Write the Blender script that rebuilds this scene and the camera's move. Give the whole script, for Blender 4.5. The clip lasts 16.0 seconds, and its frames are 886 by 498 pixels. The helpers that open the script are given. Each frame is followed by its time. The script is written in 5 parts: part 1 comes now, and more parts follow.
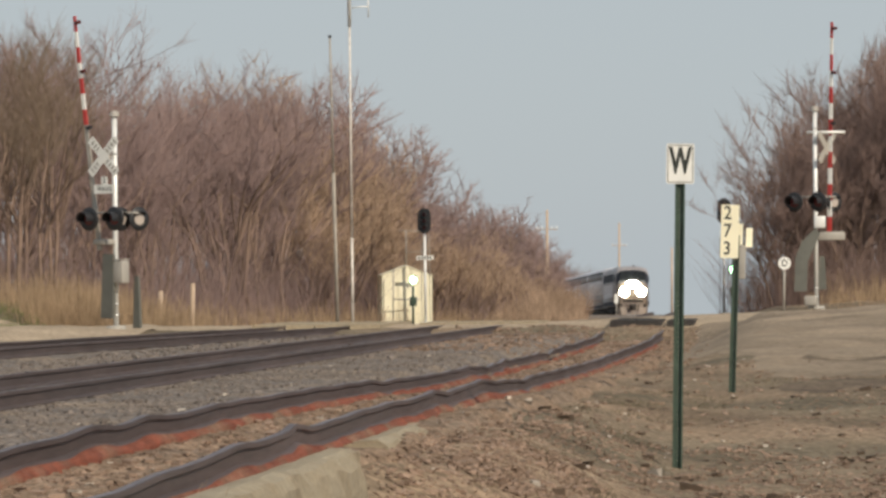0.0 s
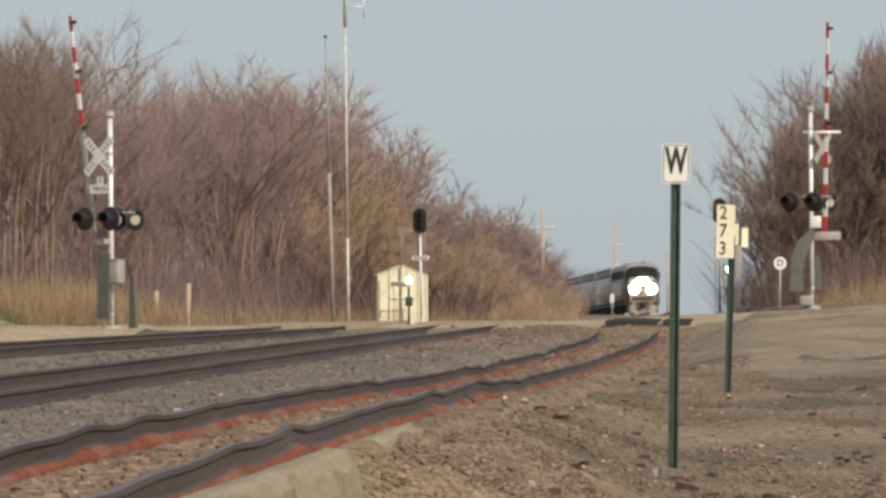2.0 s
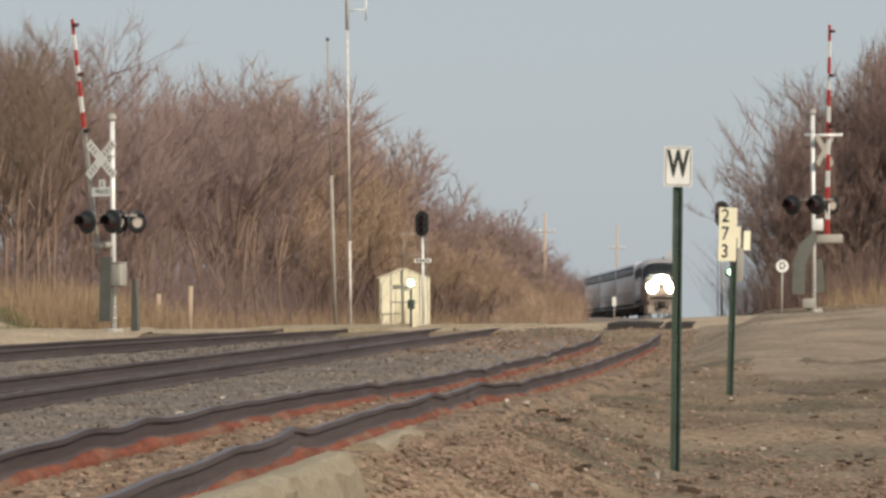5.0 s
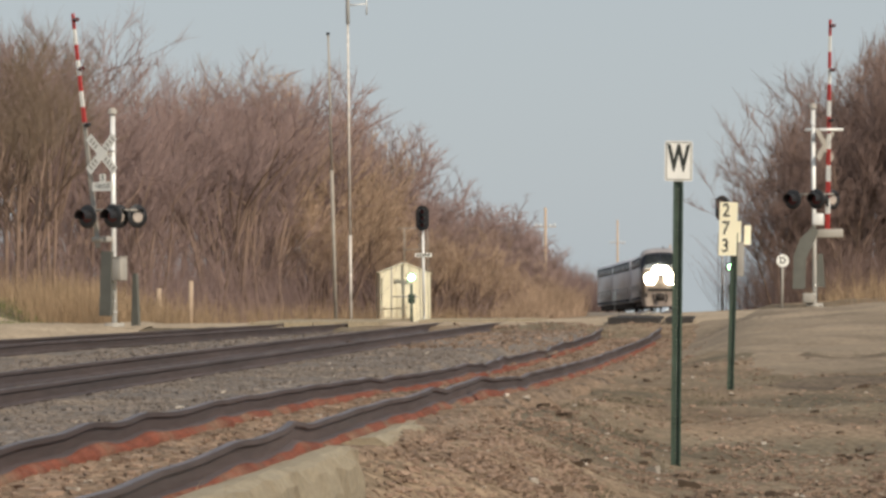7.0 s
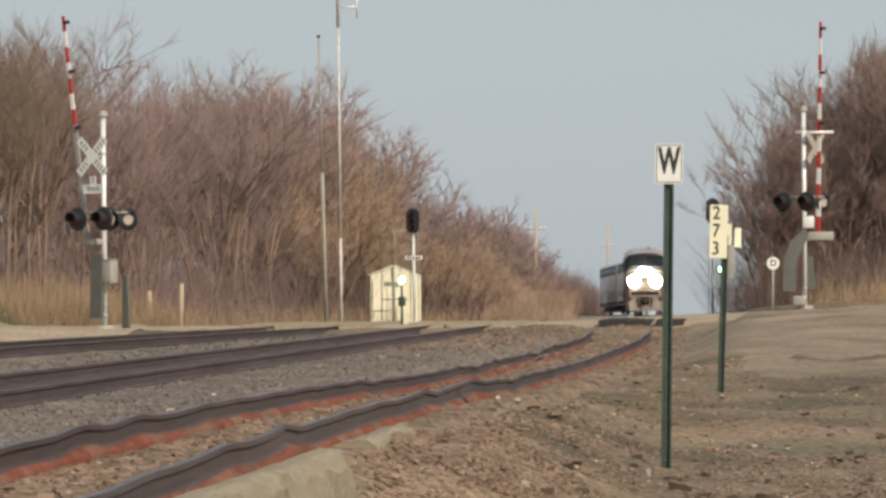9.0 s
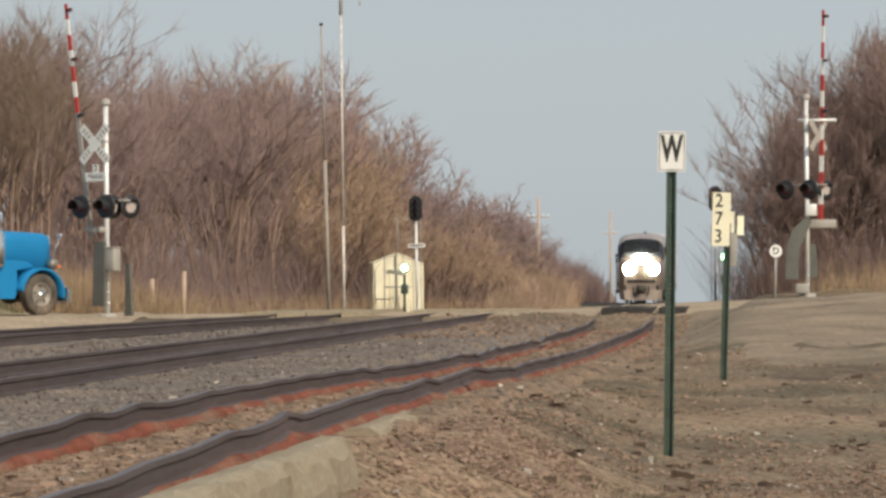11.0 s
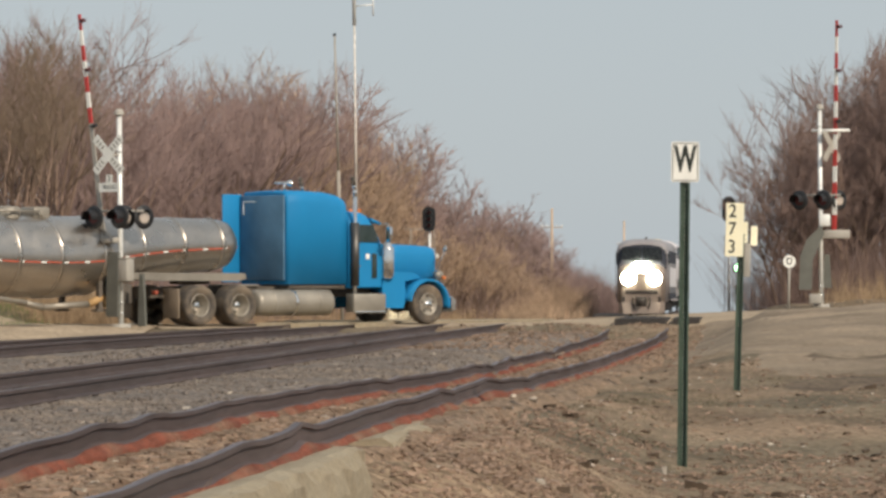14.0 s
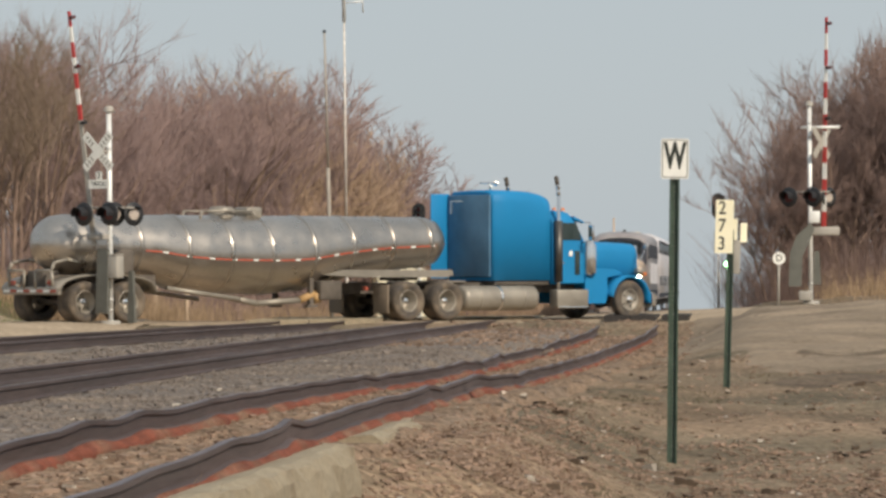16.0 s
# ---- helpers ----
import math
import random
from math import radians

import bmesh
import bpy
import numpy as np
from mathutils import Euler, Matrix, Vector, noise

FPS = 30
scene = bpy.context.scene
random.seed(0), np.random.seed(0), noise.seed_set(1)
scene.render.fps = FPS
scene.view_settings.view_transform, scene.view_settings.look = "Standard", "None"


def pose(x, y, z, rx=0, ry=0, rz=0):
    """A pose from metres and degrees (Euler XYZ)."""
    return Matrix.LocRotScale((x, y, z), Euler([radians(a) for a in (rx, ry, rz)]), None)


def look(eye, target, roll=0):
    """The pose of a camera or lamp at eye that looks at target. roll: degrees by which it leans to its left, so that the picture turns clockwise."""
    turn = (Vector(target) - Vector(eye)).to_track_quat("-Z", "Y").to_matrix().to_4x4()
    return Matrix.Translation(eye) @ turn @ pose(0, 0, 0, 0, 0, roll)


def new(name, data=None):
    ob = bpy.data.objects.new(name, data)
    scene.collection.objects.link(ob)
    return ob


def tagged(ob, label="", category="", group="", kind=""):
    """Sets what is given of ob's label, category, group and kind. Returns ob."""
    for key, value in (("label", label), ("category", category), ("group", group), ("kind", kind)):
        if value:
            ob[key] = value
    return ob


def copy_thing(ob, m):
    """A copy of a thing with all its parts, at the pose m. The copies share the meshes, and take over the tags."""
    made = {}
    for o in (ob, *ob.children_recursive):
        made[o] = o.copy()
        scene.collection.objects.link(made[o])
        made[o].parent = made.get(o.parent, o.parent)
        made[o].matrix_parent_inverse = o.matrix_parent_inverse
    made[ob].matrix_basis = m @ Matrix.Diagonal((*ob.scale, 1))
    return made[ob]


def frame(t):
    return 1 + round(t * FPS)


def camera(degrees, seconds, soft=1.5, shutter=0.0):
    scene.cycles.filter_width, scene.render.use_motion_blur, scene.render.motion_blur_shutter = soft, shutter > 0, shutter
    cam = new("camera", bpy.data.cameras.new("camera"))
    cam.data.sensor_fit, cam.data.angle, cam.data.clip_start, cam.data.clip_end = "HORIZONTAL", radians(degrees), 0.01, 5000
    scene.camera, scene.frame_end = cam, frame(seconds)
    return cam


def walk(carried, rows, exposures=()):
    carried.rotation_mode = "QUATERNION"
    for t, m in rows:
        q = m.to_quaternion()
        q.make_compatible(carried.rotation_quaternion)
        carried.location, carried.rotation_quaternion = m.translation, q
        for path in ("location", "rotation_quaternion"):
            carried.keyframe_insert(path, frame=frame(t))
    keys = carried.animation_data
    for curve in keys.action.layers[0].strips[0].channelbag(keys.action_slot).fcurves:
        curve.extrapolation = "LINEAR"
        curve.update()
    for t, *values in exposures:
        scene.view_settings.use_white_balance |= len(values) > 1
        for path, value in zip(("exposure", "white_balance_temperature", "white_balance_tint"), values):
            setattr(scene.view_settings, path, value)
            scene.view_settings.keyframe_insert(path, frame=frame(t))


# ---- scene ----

# ---------------------------------------------------------------- camera
# A long lens on a tripod at the origin, 1.13 m over the main line's rails,
# looking down the tracks, which run along +y.
LENS = 8500.0
TURN = math.degrees(math.atan(661 / LENS))
TILT = math.degrees(math.atan(59 / LENS))
cam = camera(2 * math.degrees(math.atan(784 / LENS)), 16.0, soft=3.0)
# seconds and the small sway of the head, left and up, in 1/8500 rad
SWAY = [(0, 0.0, 0.0), (0.5, 1.6, 6.1), (1, -4.9, -4.6), (1.5, 6.2, 3.0), (2, -7.6, 0.0),
        (2.5, 11.8, -9.2), (3, 10.8, 13.8), (3.5, 10.2, 15.3), (4, 4.6, 18.4), (4.2, -9.6, 11.2),
        (5.2, -2.0, 5.0),
        (6.3, 1.6, -2.0), (6.5, -10.9, -6.1), (7, -3.0, -4.6), (7.5, -6.2, -16.8), (8, 3.1, 9.1),
        (8.5, -5.2, -15.3), (9, -19.9, 0.0), (9.2, -9.6, -7.6), (10.2, -13.0, -16.0),
        (11.3, -15.4, -26.1), (11.5, -9.2, -28.6), (12, -13.7, -19.4), (12.5, -11.2, -10.2),
        (13, -3.0, -7.4), (13.5, -6.5, 3.1), (14, 8.6, -3.1), (14.5, -6.6, 0.0), (15, -6.1, 0.0),
        (15.5, -3.4, -7.9), (16, -9.6, -8.8)]
walk(cam, [(t, pose(0, 0, 1.13, 90 + TILT + math.degrees(v / LENS), 0, TURN + math.degrees(u / LENS)))
           for t, u, v in SWAY], exposures=[(0, 0.03), (9, 0.05), (16, 0.09)])

# ---------------------------------------------------------------- light
SUN_EL, SUN_AZ = 36.0, 46.0     # azimuth: degrees from -y (behind the camera) towards +x
to_sun = Vector((math.sin(radians(SUN_AZ - 4.4)) * math.cos(radians(SUN_EL)),
                 -math.cos(radians(SUN_AZ - 4.4)) * math.cos(radians(SUN_EL)), math.sin(radians(SUN_EL))))
world = bpy.data.worlds.new("sky")
scene.world = world
world.use_nodes = True
wn = world.node_tree
wn.nodes.clear()
w_out = wn.nodes.new("ShaderNodeOutputWorld")
w_bg = wn.nodes.new("ShaderNodeBackground")
w_sky = wn.nodes.new("ShaderNodeTexSky")
w_sky.sky_type = 'NISHITA'
w_sky.sun_disc = False
w_sky.sun_elevation = radians(SUN_EL)
w_sky.sun_rotation = math.atan2(to_sun.x, to_sun.y)
w_sky.air_density, w_sky.dust_density, w_sky.ozone_density = 1.0, 1.0, 1.0
w_bg.inputs["Strength"].default_value = 0.10
# thin even haze over the whole sky
w_mix = wn.nodes.new("ShaderNodeMix")
w_mix.data_type = 'RGBA'
w_mix.inputs[0].default_value = 0.88
w_mix.inputs[7].default_value = (4.5, 4.98, 5.35, 1)
wn.links.new(w_sky.outputs[0], w_mix.inputs[6])
wn.links.new(w_mix.outputs[2], w_bg.inputs["Color"])
wn.links.new(w_bg.outputs[0], w_out.inputs["Surface"])
sun = new("sun", bpy.data.lights.new("sun", 'SUN'))
sun.data.energy, sun.data.angle, sun.data.color = 3.5, radians(0.6), (1.0, 0.88, 0.72)
sun.matrix_world = look(to_sun * 500, (0, 0, 0))

# ---------------------------------------------------------------- materials
def paint(name, color, rough=0.6, metal=0.0, var=0.25, scale=3.0, grain=0.0, grain_scale=60.0, bump=0.0,
          bump_scale=40.0, second=None, mix_scale=0.6, mix_at=0.5, island=0.0, spec=0.5, stretch=(1, 1, 1), coat=0.0):
    """A node material: base colour with stains at one scale and grain at another, and fine relief."""
    m = bpy.data.materials.new(name)
    m.use_nodes = True
    nt = m.node_tree
    N, L = nt.nodes.new, nt.links.new
    b = nt.nodes["Principled BSDF"]
    b.inputs["Roughness"].default_value = rough
    b.inputs["Metallic"].default_value = metal
    b.inputs["Specular IOR Level"].default_value = spec
    b.inputs["Coat Weight"].default_value = coat
    geo = N("ShaderNodeNewGeometry")
    mp = N("ShaderNodeMapping")
    mp.inputs["Scale"].default_value = stretch
    L(geo.outputs["Position"] if stretch == (1, 1, 1) and scale < 0 else N("ShaderNodeTexCoord").outputs["Object"], mp.inputs["Vector"])

    def tex(s, detail=4.0):
        t = N("ShaderNodeTexNoise")
        t.inputs["Scale"].default_value = abs(s)
        t.inputs["Detail"].default_value = detail
        L(mp.outputs[0], t.inputs["Vector"])
        return t.outputs["Fac"]

    def ramp(src, lo, hi, a, z):
        r = N("ShaderNodeMapRange")
        L(src, r.inputs["Value"])
        for k, v in zip(("From Min", "From Max", "To Min", "To Max"), (lo, hi, a, z)):
            r.inputs[k].default_value = v
        return r.outputs["Result"]

    def mix(kind, fac, a, c):
        x = N("ShaderNodeMix")
        x.data_type, x.blend_type = 'RGBA', kind
        for socket, v in ((x.inputs[0], fac), (x.inputs[6], a), (x.inputs[7], c)):
            if isinstance(v, (int, float)):
                socket.default_value = v
            elif isinstance(v, tuple):
                socket.default_value = (*v, 1)
            else:
                L(v, socket)
        return x.outputs[2]

    col = tuple(color)
    if second:
        col = mix('MIX', ramp(tex(mix_scale, 6), mix_at - 0.12, mix_at + 0.12, 0, 1), col, tuple(second))
    shade = ramp(tex(scale), 0.3, 0.7, 1 - var, 1 + var)
    if grain:
        g = ramp(tex(grain_scale, 2), 0.3, 0.7, 1 - grain, 1 + grain)
        mul = N("ShaderNodeMath")
        mul.operation = 'MULTIPLY'
        L(shade, mul.inputs[0]), L(g, mul.inputs[1])
        shade = mul.outputs[0]
    if island:
        mul = N("ShaderNodeMath")
        mul.operation = 'MULTIPLY'
        L(shade, mul.inputs[0]), L(ramp(geo.outputs["Random Per Island"], 0, 1, 1 - island, 1 + island), mul.inputs[1])
        shade = mul.outputs[0]
    comb = N("ShaderNodeCombineColor")
    for k in range(3):
        L(shade, comb.inputs[k])
    L(mix('MULTIPLY', 1.0, col, comb.outputs[0]), b.inputs["Base Color"])
    L(ramp(tex(scale * 2.3), 0.3, 0.7, max(0.02, rough - 0.1), min(1, rough + 0.1)), b.inputs["Roughness"])
    if bump:
        bp = N("ShaderNodeBump")
        bp.inputs["Strength"].default_value = 1.0
        bp.inputs["Distance"].default_value = bump
        L(tex(bump_scale, 5), bp.inputs["Height"])
        L(bp.outputs[0], b.inputs["Normal"])
    return m


def glow(name, color, strength):
    m = bpy.data.materials.new(name)
    m.use_nodes = True
    b = m.node_tree.nodes["Principled BSDF"]
    b.inputs["Base Color"].default_value = (0.4, 0.4, 0.4, 1)
    b.inputs["Emission Color"].default_value = (*color, 1)
    b.inputs["Emission Strength"].default_value = strength
    return m


FIELD = paint("dry_field", (0.232, 0.168, 0.114), 0.95, var=0.3, scale=0.35, grain=0.45, grain_scale=9, bump=0.05,
              bump_scale=7, second=(0.15, 0.122, 0.085), mix_scale=0.13, mix_at=0.50, spec=0.1)
GRASS = paint("dry_grass", (0.38, 0.27, 0.17), 0.9, var=0.25, scale=0.4, island=0.35, spec=0.1)
SOIL = paint("darker_soil", (0.125, 0.095, 0.07), 0.95, var=0.3, scale=0.6, grain=0.35, grain_scale=9, bump=0.03, bump_scale=8, second=(0.17, 0.13, 0.09), mix_scale=0.5, mix_at=0.5, spec=0.1)
SHORT = paint("short_dull_grass", (0.165, 0.14, 0.098), 0.95, var=0.25, scale=0.5, island=0.3, spec=0.05)
GREEN = paint("green_grass", (0.13, 0.17, 0.06), 0.9, var=0.25, scale=0.4, island=0.35, spec=0.1)
BALLAST = paint("ballast", (0.175, 0.15, 0.132), 0.95, var=0.2, scale=0.7, grain=0.45, grain_scale=11, bump=0.06,
                bump_scale=9, second=(0.21, 0.165, 0.125), mix_scale=0.35, mix_at=0.55, spec=0.15)
CHIPS = paint("old_bed", (0.25, 0.175, 0.12), 0.95, var=0.25, scale=0.8, grain=0.45, grain_scale=10, bump=0.06,
              bump_scale=9, second=(0.18, 0.135, 0.10), mix_scale=0.4, mix_at=0.55, spec=0.1)
ROAD = paint("gravel_road", (0.36, 0.285, 0.205), 0.95, var=0.18, scale=0.5, grain=0.25, grain_scale=8, bump=0.02,
             bump_scale=12, spec=0.1)
SANDY = paint("sandy_earth", (0.285, 0.222, 0.16), 0.95, var=0.22, scale=0.35, grain=0.25, grain_scale=8, bump=0.02,
              bump_scale=12, second=(0.235, 0.185, 0.135), mix_scale=0.25, mix_at=0.5, spec=0.1)
RAIL = paint("rail_steel", (0.08, 0.057, 0.053), 0.65, 0.2, var=0.25, scale=2.0, grain=0.2, grain_scale=25, bump=0.003,
             bump_scale=60, stretch=(1, 0.06, 1))
HEAD = paint("rail_head", (0.13, 0.105, 0.108), 0.5, 0.4, var=0.2, scale=1.5, grain=0.2, grain_scale=20, stretch=(1, 0.06, 1))
RUST = paint("red_rust", (0.19, 0.06, 0.036), 0.85, var=0.3, scale=2.5, grain=0.3, grain_scale=24, bump=0.02,
             bump_scale=20, spec=0.2, second=(0.22, 0.15, 0.10), mix_scale=0.7, mix_at=0.60)
TIE = paint("tie_wood", (0.16, 0.12, 0.09), 0.9, var=0.3, scale=3, grain=0.3, grain_scale=30, bump=0.01)
CONCRETE = paint("concrete", (0.33, 0.275, 0.19), 0.9, var=0.2, scale=1.6, grain=0.2, grain_scale=18, bump=0.012,
                 bump_scale=22, second=(0.22, 0.175, 0.115), mix_scale=1.6, mix_at=0.55)
BARK = paint("bark", (0.22, 0.155, 0.12), 0.95, var=0.25, scale=1.2, island=0.2, spec=0.1)
TWIG = paint("twigs", (0.272, 0.194, 0.177), 0.95, var=0.3, scale=0.3, island=0.16, spec=0.1)
TWIG_OLIVE = paint("olive_brown_twigs", (0.20, 0.148, 0.108), 0.95, var=0.25, scale=0.3, island=0.16, spec=0.1)
# darker copy of the twig colour, shade painted in for the roadside trees
TWIG_SHADED = paint("shaded_twigs", (0.235, 0.165, 0.142), 0.95, var=0.25, scale=0.3, island=0.16, spec=0.1)
# tan twigs, base colour brightened to stand in for sun and haze
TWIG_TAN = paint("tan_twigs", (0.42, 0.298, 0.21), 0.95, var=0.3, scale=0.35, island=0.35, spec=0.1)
STEEL = paint("galvanised_steel", (0.62, 0.62, 0.60), 0.35, 0.6, var=0.12, scale=2.5, grain=0.06)
ALU = paint("silver_paint", (0.80, 0.80, 0.77), 0.4, 0.2, var=0.08, scale=2.0)
GREY = paint("grey_paint", (0.36, 0.335, 0.295), 0.6, var=0.12, scale=2.0)
WEIGHT = paint("dull_grey_paint", (0.125, 0.125, 0.108), 0.7, var=0.15, scale=2.0)
WHITE = paint("white_sheeting", (0.82, 0.81, 0.76), 0.5, var=0.06, scale=3.0)
CREAM = paint("cream_panel", (0.90, 0.84, 0.62), 0.5, var=0.08, scale=1.2)
BLACK = paint("black_paint", (0.018, 0.018, 0.02), 0.5, var=0.2, scale=4)
INK = paint("black_ink", (0.02, 0.025, 0.02), 0.6, var=0.1)
RED = paint("red_sheeting", (0.48, 0.045, 0.04), 0.5, var=0.12, scale=3)
POST = paint("green_post", (0.055, 0.085, 0.062), 0.55, 0.2, var=0.25, scale=3, grain=0.15, grain_scale=30)
LENS_DARK = paint("dark_lens", (0.10, 0.03, 0.03), 0.15, var=0.1)
# pale tone painted into the lens for the sun reflecting on it
LENS_SUNLIT = paint("sunlit_lens", (0.44, 0.38, 0.33), 0.2, var=0.15)
WOOD = paint("pole_wood", (0.48, 0.36, 0.26), 0.9, var=0.2, scale=2, bump=0.01, stretch=(1, 1, 0.2))
G_LAMP = glow("green_lamp", (0.42, 1.0, 0.45), 11)
RUBBER = paint("black_crossing_rubber", (0.028, 0.024, 0.022), 0.85, var=0.3, scale=1.5, grain=0.2, grain_scale=12)
HEADLAMP = glow("head_lamp", (1.0, 0.96, 0.70), 120)
STONE = paint("stones", (0.19, 0.16, 0.14), 0.9, var=0.2, scale=0.6, island=0.2, spec=0.2)
CHIP = paint("brown_chips", (0.25, 0.178, 0.133), 0.9, var=0.25, scale=0.5, island=0.34, spec=0.15)
PALE_STONE = paint("pale_stones", (0.45, 0.40, 0.34), 0.9, var=0.2, scale=0.6, island=0.3, spec=0.2)
CLOD = paint("dark_clods", (0.085, 0.062, 0.045), 0.95, var=0.25, scale=2, island=0.3, spec=0.1)

# ---------------------------------------------------------------- mesh tools
class Mesh:
    """Collects faces of one part."""
    def __init__(self):
        self.v, self.f, self.smooth = [], [], []

    def add(self, verts, faces, smooth=False):
        n = len(self.v)
        self.v += [tuple(p) for p in verts]
        self.f += [tuple(i + n for i in f) for f in faces]
        self.smooth += [smooth] * len(faces)
        return self

    def box(self, x0, x1, y0, y1, z0, z1, bevel=0.0):
        b = min(bevel, (x1 - x0) * 0.45, (y1 - y0) * 0.45, (z1 - z0) * 0.45)
        if b <= 0:
            v = [(x, y, z) for z in (z0, z1) for y in (y0, y1) for x in (x0, x1)]
            return self.add(v, [(0, 2, 3, 1), (4, 5, 7, 6), (0, 1, 5, 4), (2, 6, 7, 3), (0, 4, 6, 2), (1, 3, 7, 5)])
        bm = bmesh.new()
        bmesh.ops.create_cube(bm, size=1, matrix=Matrix.Translation(((x0 + x1) / 2, (y0 + y1) / 2, (z0 + z1) / 2))
                              @ Matrix.Diagonal((x1 - x0, y1 - y0, z1 - z0, 1)))
        bmesh.ops.bevel(bm, geom=bm.edges[:], offset=b, segments=2, affect='EDGES', profile=0.5)
        bm.verts.index_update()
        self.add([p.co for p in bm.verts], [[p.index for p in f.verts] for f in bm.faces], True)
        bm.free()
        return self

    def cyl(self, a, b, r0, r1=None, n=12, caps=True, smooth=True):
        a, b = Vector(a), Vector(b)
        r1 = r0 if r1 is None else r1
        d = (b - a).normalized()
        s = d.cross(Vector((0, 0, 1)) if abs(d.z) < 0.9 else Vector((1, 0, 0))).normalized()
        u = d.cross(s)
        ring = [(math.cos(2 * math.pi * i / n), math.sin(2 * math.pi * i / n)) for i in range(n)]
        v = [a + (s * c + u * q) * r0 for c, q in ring] + [b + (s * c + u * q) * r1 for c, q in ring]
        self.add(v, [(i, i + n, (i + 1) % n + n, (i + 1) % n) for i in range(n)], smooth)
        if caps:
            k = len(self.v) - 2 * n
            self.f += [tuple(k + i for i in range(n)), tuple(k + n + i for i in reversed(range(n)))]
            self.smooth += [False, False]
        return self

    def tube(self, pts, r, n=8):
        for a, b in zip(pts[:-1], pts[1:]):
            self.cyl(a, b, r, n=n)
        return self

    def lathe(self, profile, n=24, axis='z', at=(0, 0, 0)):
        """profile: (radius, height) pairs, turned round the axis."""
        v, f = [], []
        for r, h in profile:
            for i in range(n):
                c, s = r * math.cos(2 * math.pi * i / n), r * math.sin(2 * math.pi * i / n)
                p = {'z': (c, s, h), 'y': (c, h, s), 'x': (h, c, s)}[axis]
                v.append((p[0] + at[0], p[1] + at[1], p[2] + at[2]))
        for k in range(len(profile) - 1):
            for i in range(n):
                j = (i + 1) % n
                f.append((k * n + i, k * n + j, k * n + n + j, k * n + n + i))
        return self.add(v, f, True)

    def prism(self, outline, a, b, axis='y', smooth=False):
        """An outline of (p, q) pairs drawn out from a to b along the axis."""
        n = len(outline)
        place = {'y': lambda p, q, h: (p, h, q), 'x': lambda p, q, h: (h, p, q), 'z': lambda p, q, h: (p, q, h)}[axis]
        v = [place(p, q, a) for p, q in outline] + [place(p, q, b) for p, q in outline]
        self.add(v, [(i, (i + 1) % n, (i + 1) % n + n, i + n) for i in range(n)], smooth)
        k = len(self.v) - 2 * n
        self.f += [tuple(k + i for i in reversed(range(n))), tuple(k + n + i for i in range(n))]
        self.smooth += [False, False]
        return self

    def loft(self, rings, close=True, caps=True, smooth=True):
        n = len(rings[0])
        self.add([p for r in rings for p in r],
                 [(k * n + i, k * n + (i + 1) % n, k * n + n + (i + 1) % n, k * n + n + i)
                  for k in range(len(rings) - 1) for i in range(n if close else n - 1)], smooth)
        if caps:
            k = len(self.v) - n * len(rings)
            m = len(self.v) - n
            self.f += [tuple(k + i for i in reversed(range(n))), tuple(m + i for i in range(n))]
            self.smooth += [False, False]
        return self

    def data(self, name, *mats):
        me = bpy.data.meshes.new(name)
        me.from_pydata(self.v, [], self.f)
        me.polygons.foreach_set("use_smooth", self.smooth)
        for m in mats:
            me.materials.append(m)
        bm = bmesh.new()
        bm.from_mesh(me)
        if len(bm.faces) < 60000:
            bmesh.ops.recalc_face_normals(bm, faces=bm.faces)
            bm.to_mesh(me)
        bm.free()
        return me


def part(name, mesh, material, parent=None, label="", at=None):
    """Links one mesh object, under a thing or a part where one is given."""
    ob = new(name, mesh.data(name, material) if isinstance(mesh, Mesh) else mesh)
    if parent:
        ob.parent = parent
    if at is not None:
        ob.matrix_basis = at
    return tagged(ob, label)


def thing(name, label, category, at=None, group="", kind=""):
    ob = new(name)
    ob.empty_display_size = 0.2
    if at is not None:
        ob.matrix_basis = at
    return tagged(ob, label, category, group, kind)


def words(name, text, size, material, parent, at, squeeze=1.0, bold=0.0):
    """Letters in the built-in font, as a thin mesh."""
    cu = bpy.data.curves.new(name, 'FONT')
    cu.body, cu.size, cu.align_x, cu.align_y, cu.extrude, cu.offset = text, size, 'CENTER', 'CENTER', 0.002, bold
    tmp = bpy.data.objects.new(name, cu)
    me = bpy.data.meshes.new_from_object(tmp)
    bpy.data.objects.remove(tmp)
    me.transform(Matrix.Diagonal((squeeze, 1, 1, 1)))
    me.materials.clear()
    me.materials.append(material)
    ob = new(name, me)
    ob.parent, ob.matrix_basis = parent, at
    return ob

# ---------------------------------------------------------------- the lie of the land
def step(a, b, x):
    t = np.clip((x - a) / (b - a), 0, 1)
    return t * t * (3 - 2 * t)


def main_z(y):
    """Rail top of the two main tracks."""
    return np.interp(y, [0, 125, 140, 254, 345, 415, 520, 800], [0, 0, -0.08, -0.90, -1.0, -1.85, -3.0, -5.6]) - 0.011 * np.clip(np.asarray(y, float) - 800, 0, None)


def near_z(y):
    """Rail top of the sagging old track."""
    return np.interp(y, [20, 28, 35, 46, 53, 60, 67, 85, 107, 120, 131, 137, 142, 180],
                     [-0.10, -0.08, -0.02, -0.02, -0.05, -0.10, -0.19, -0.29, -0.31, -0.26, -0.10, 0, 0, -0.5])


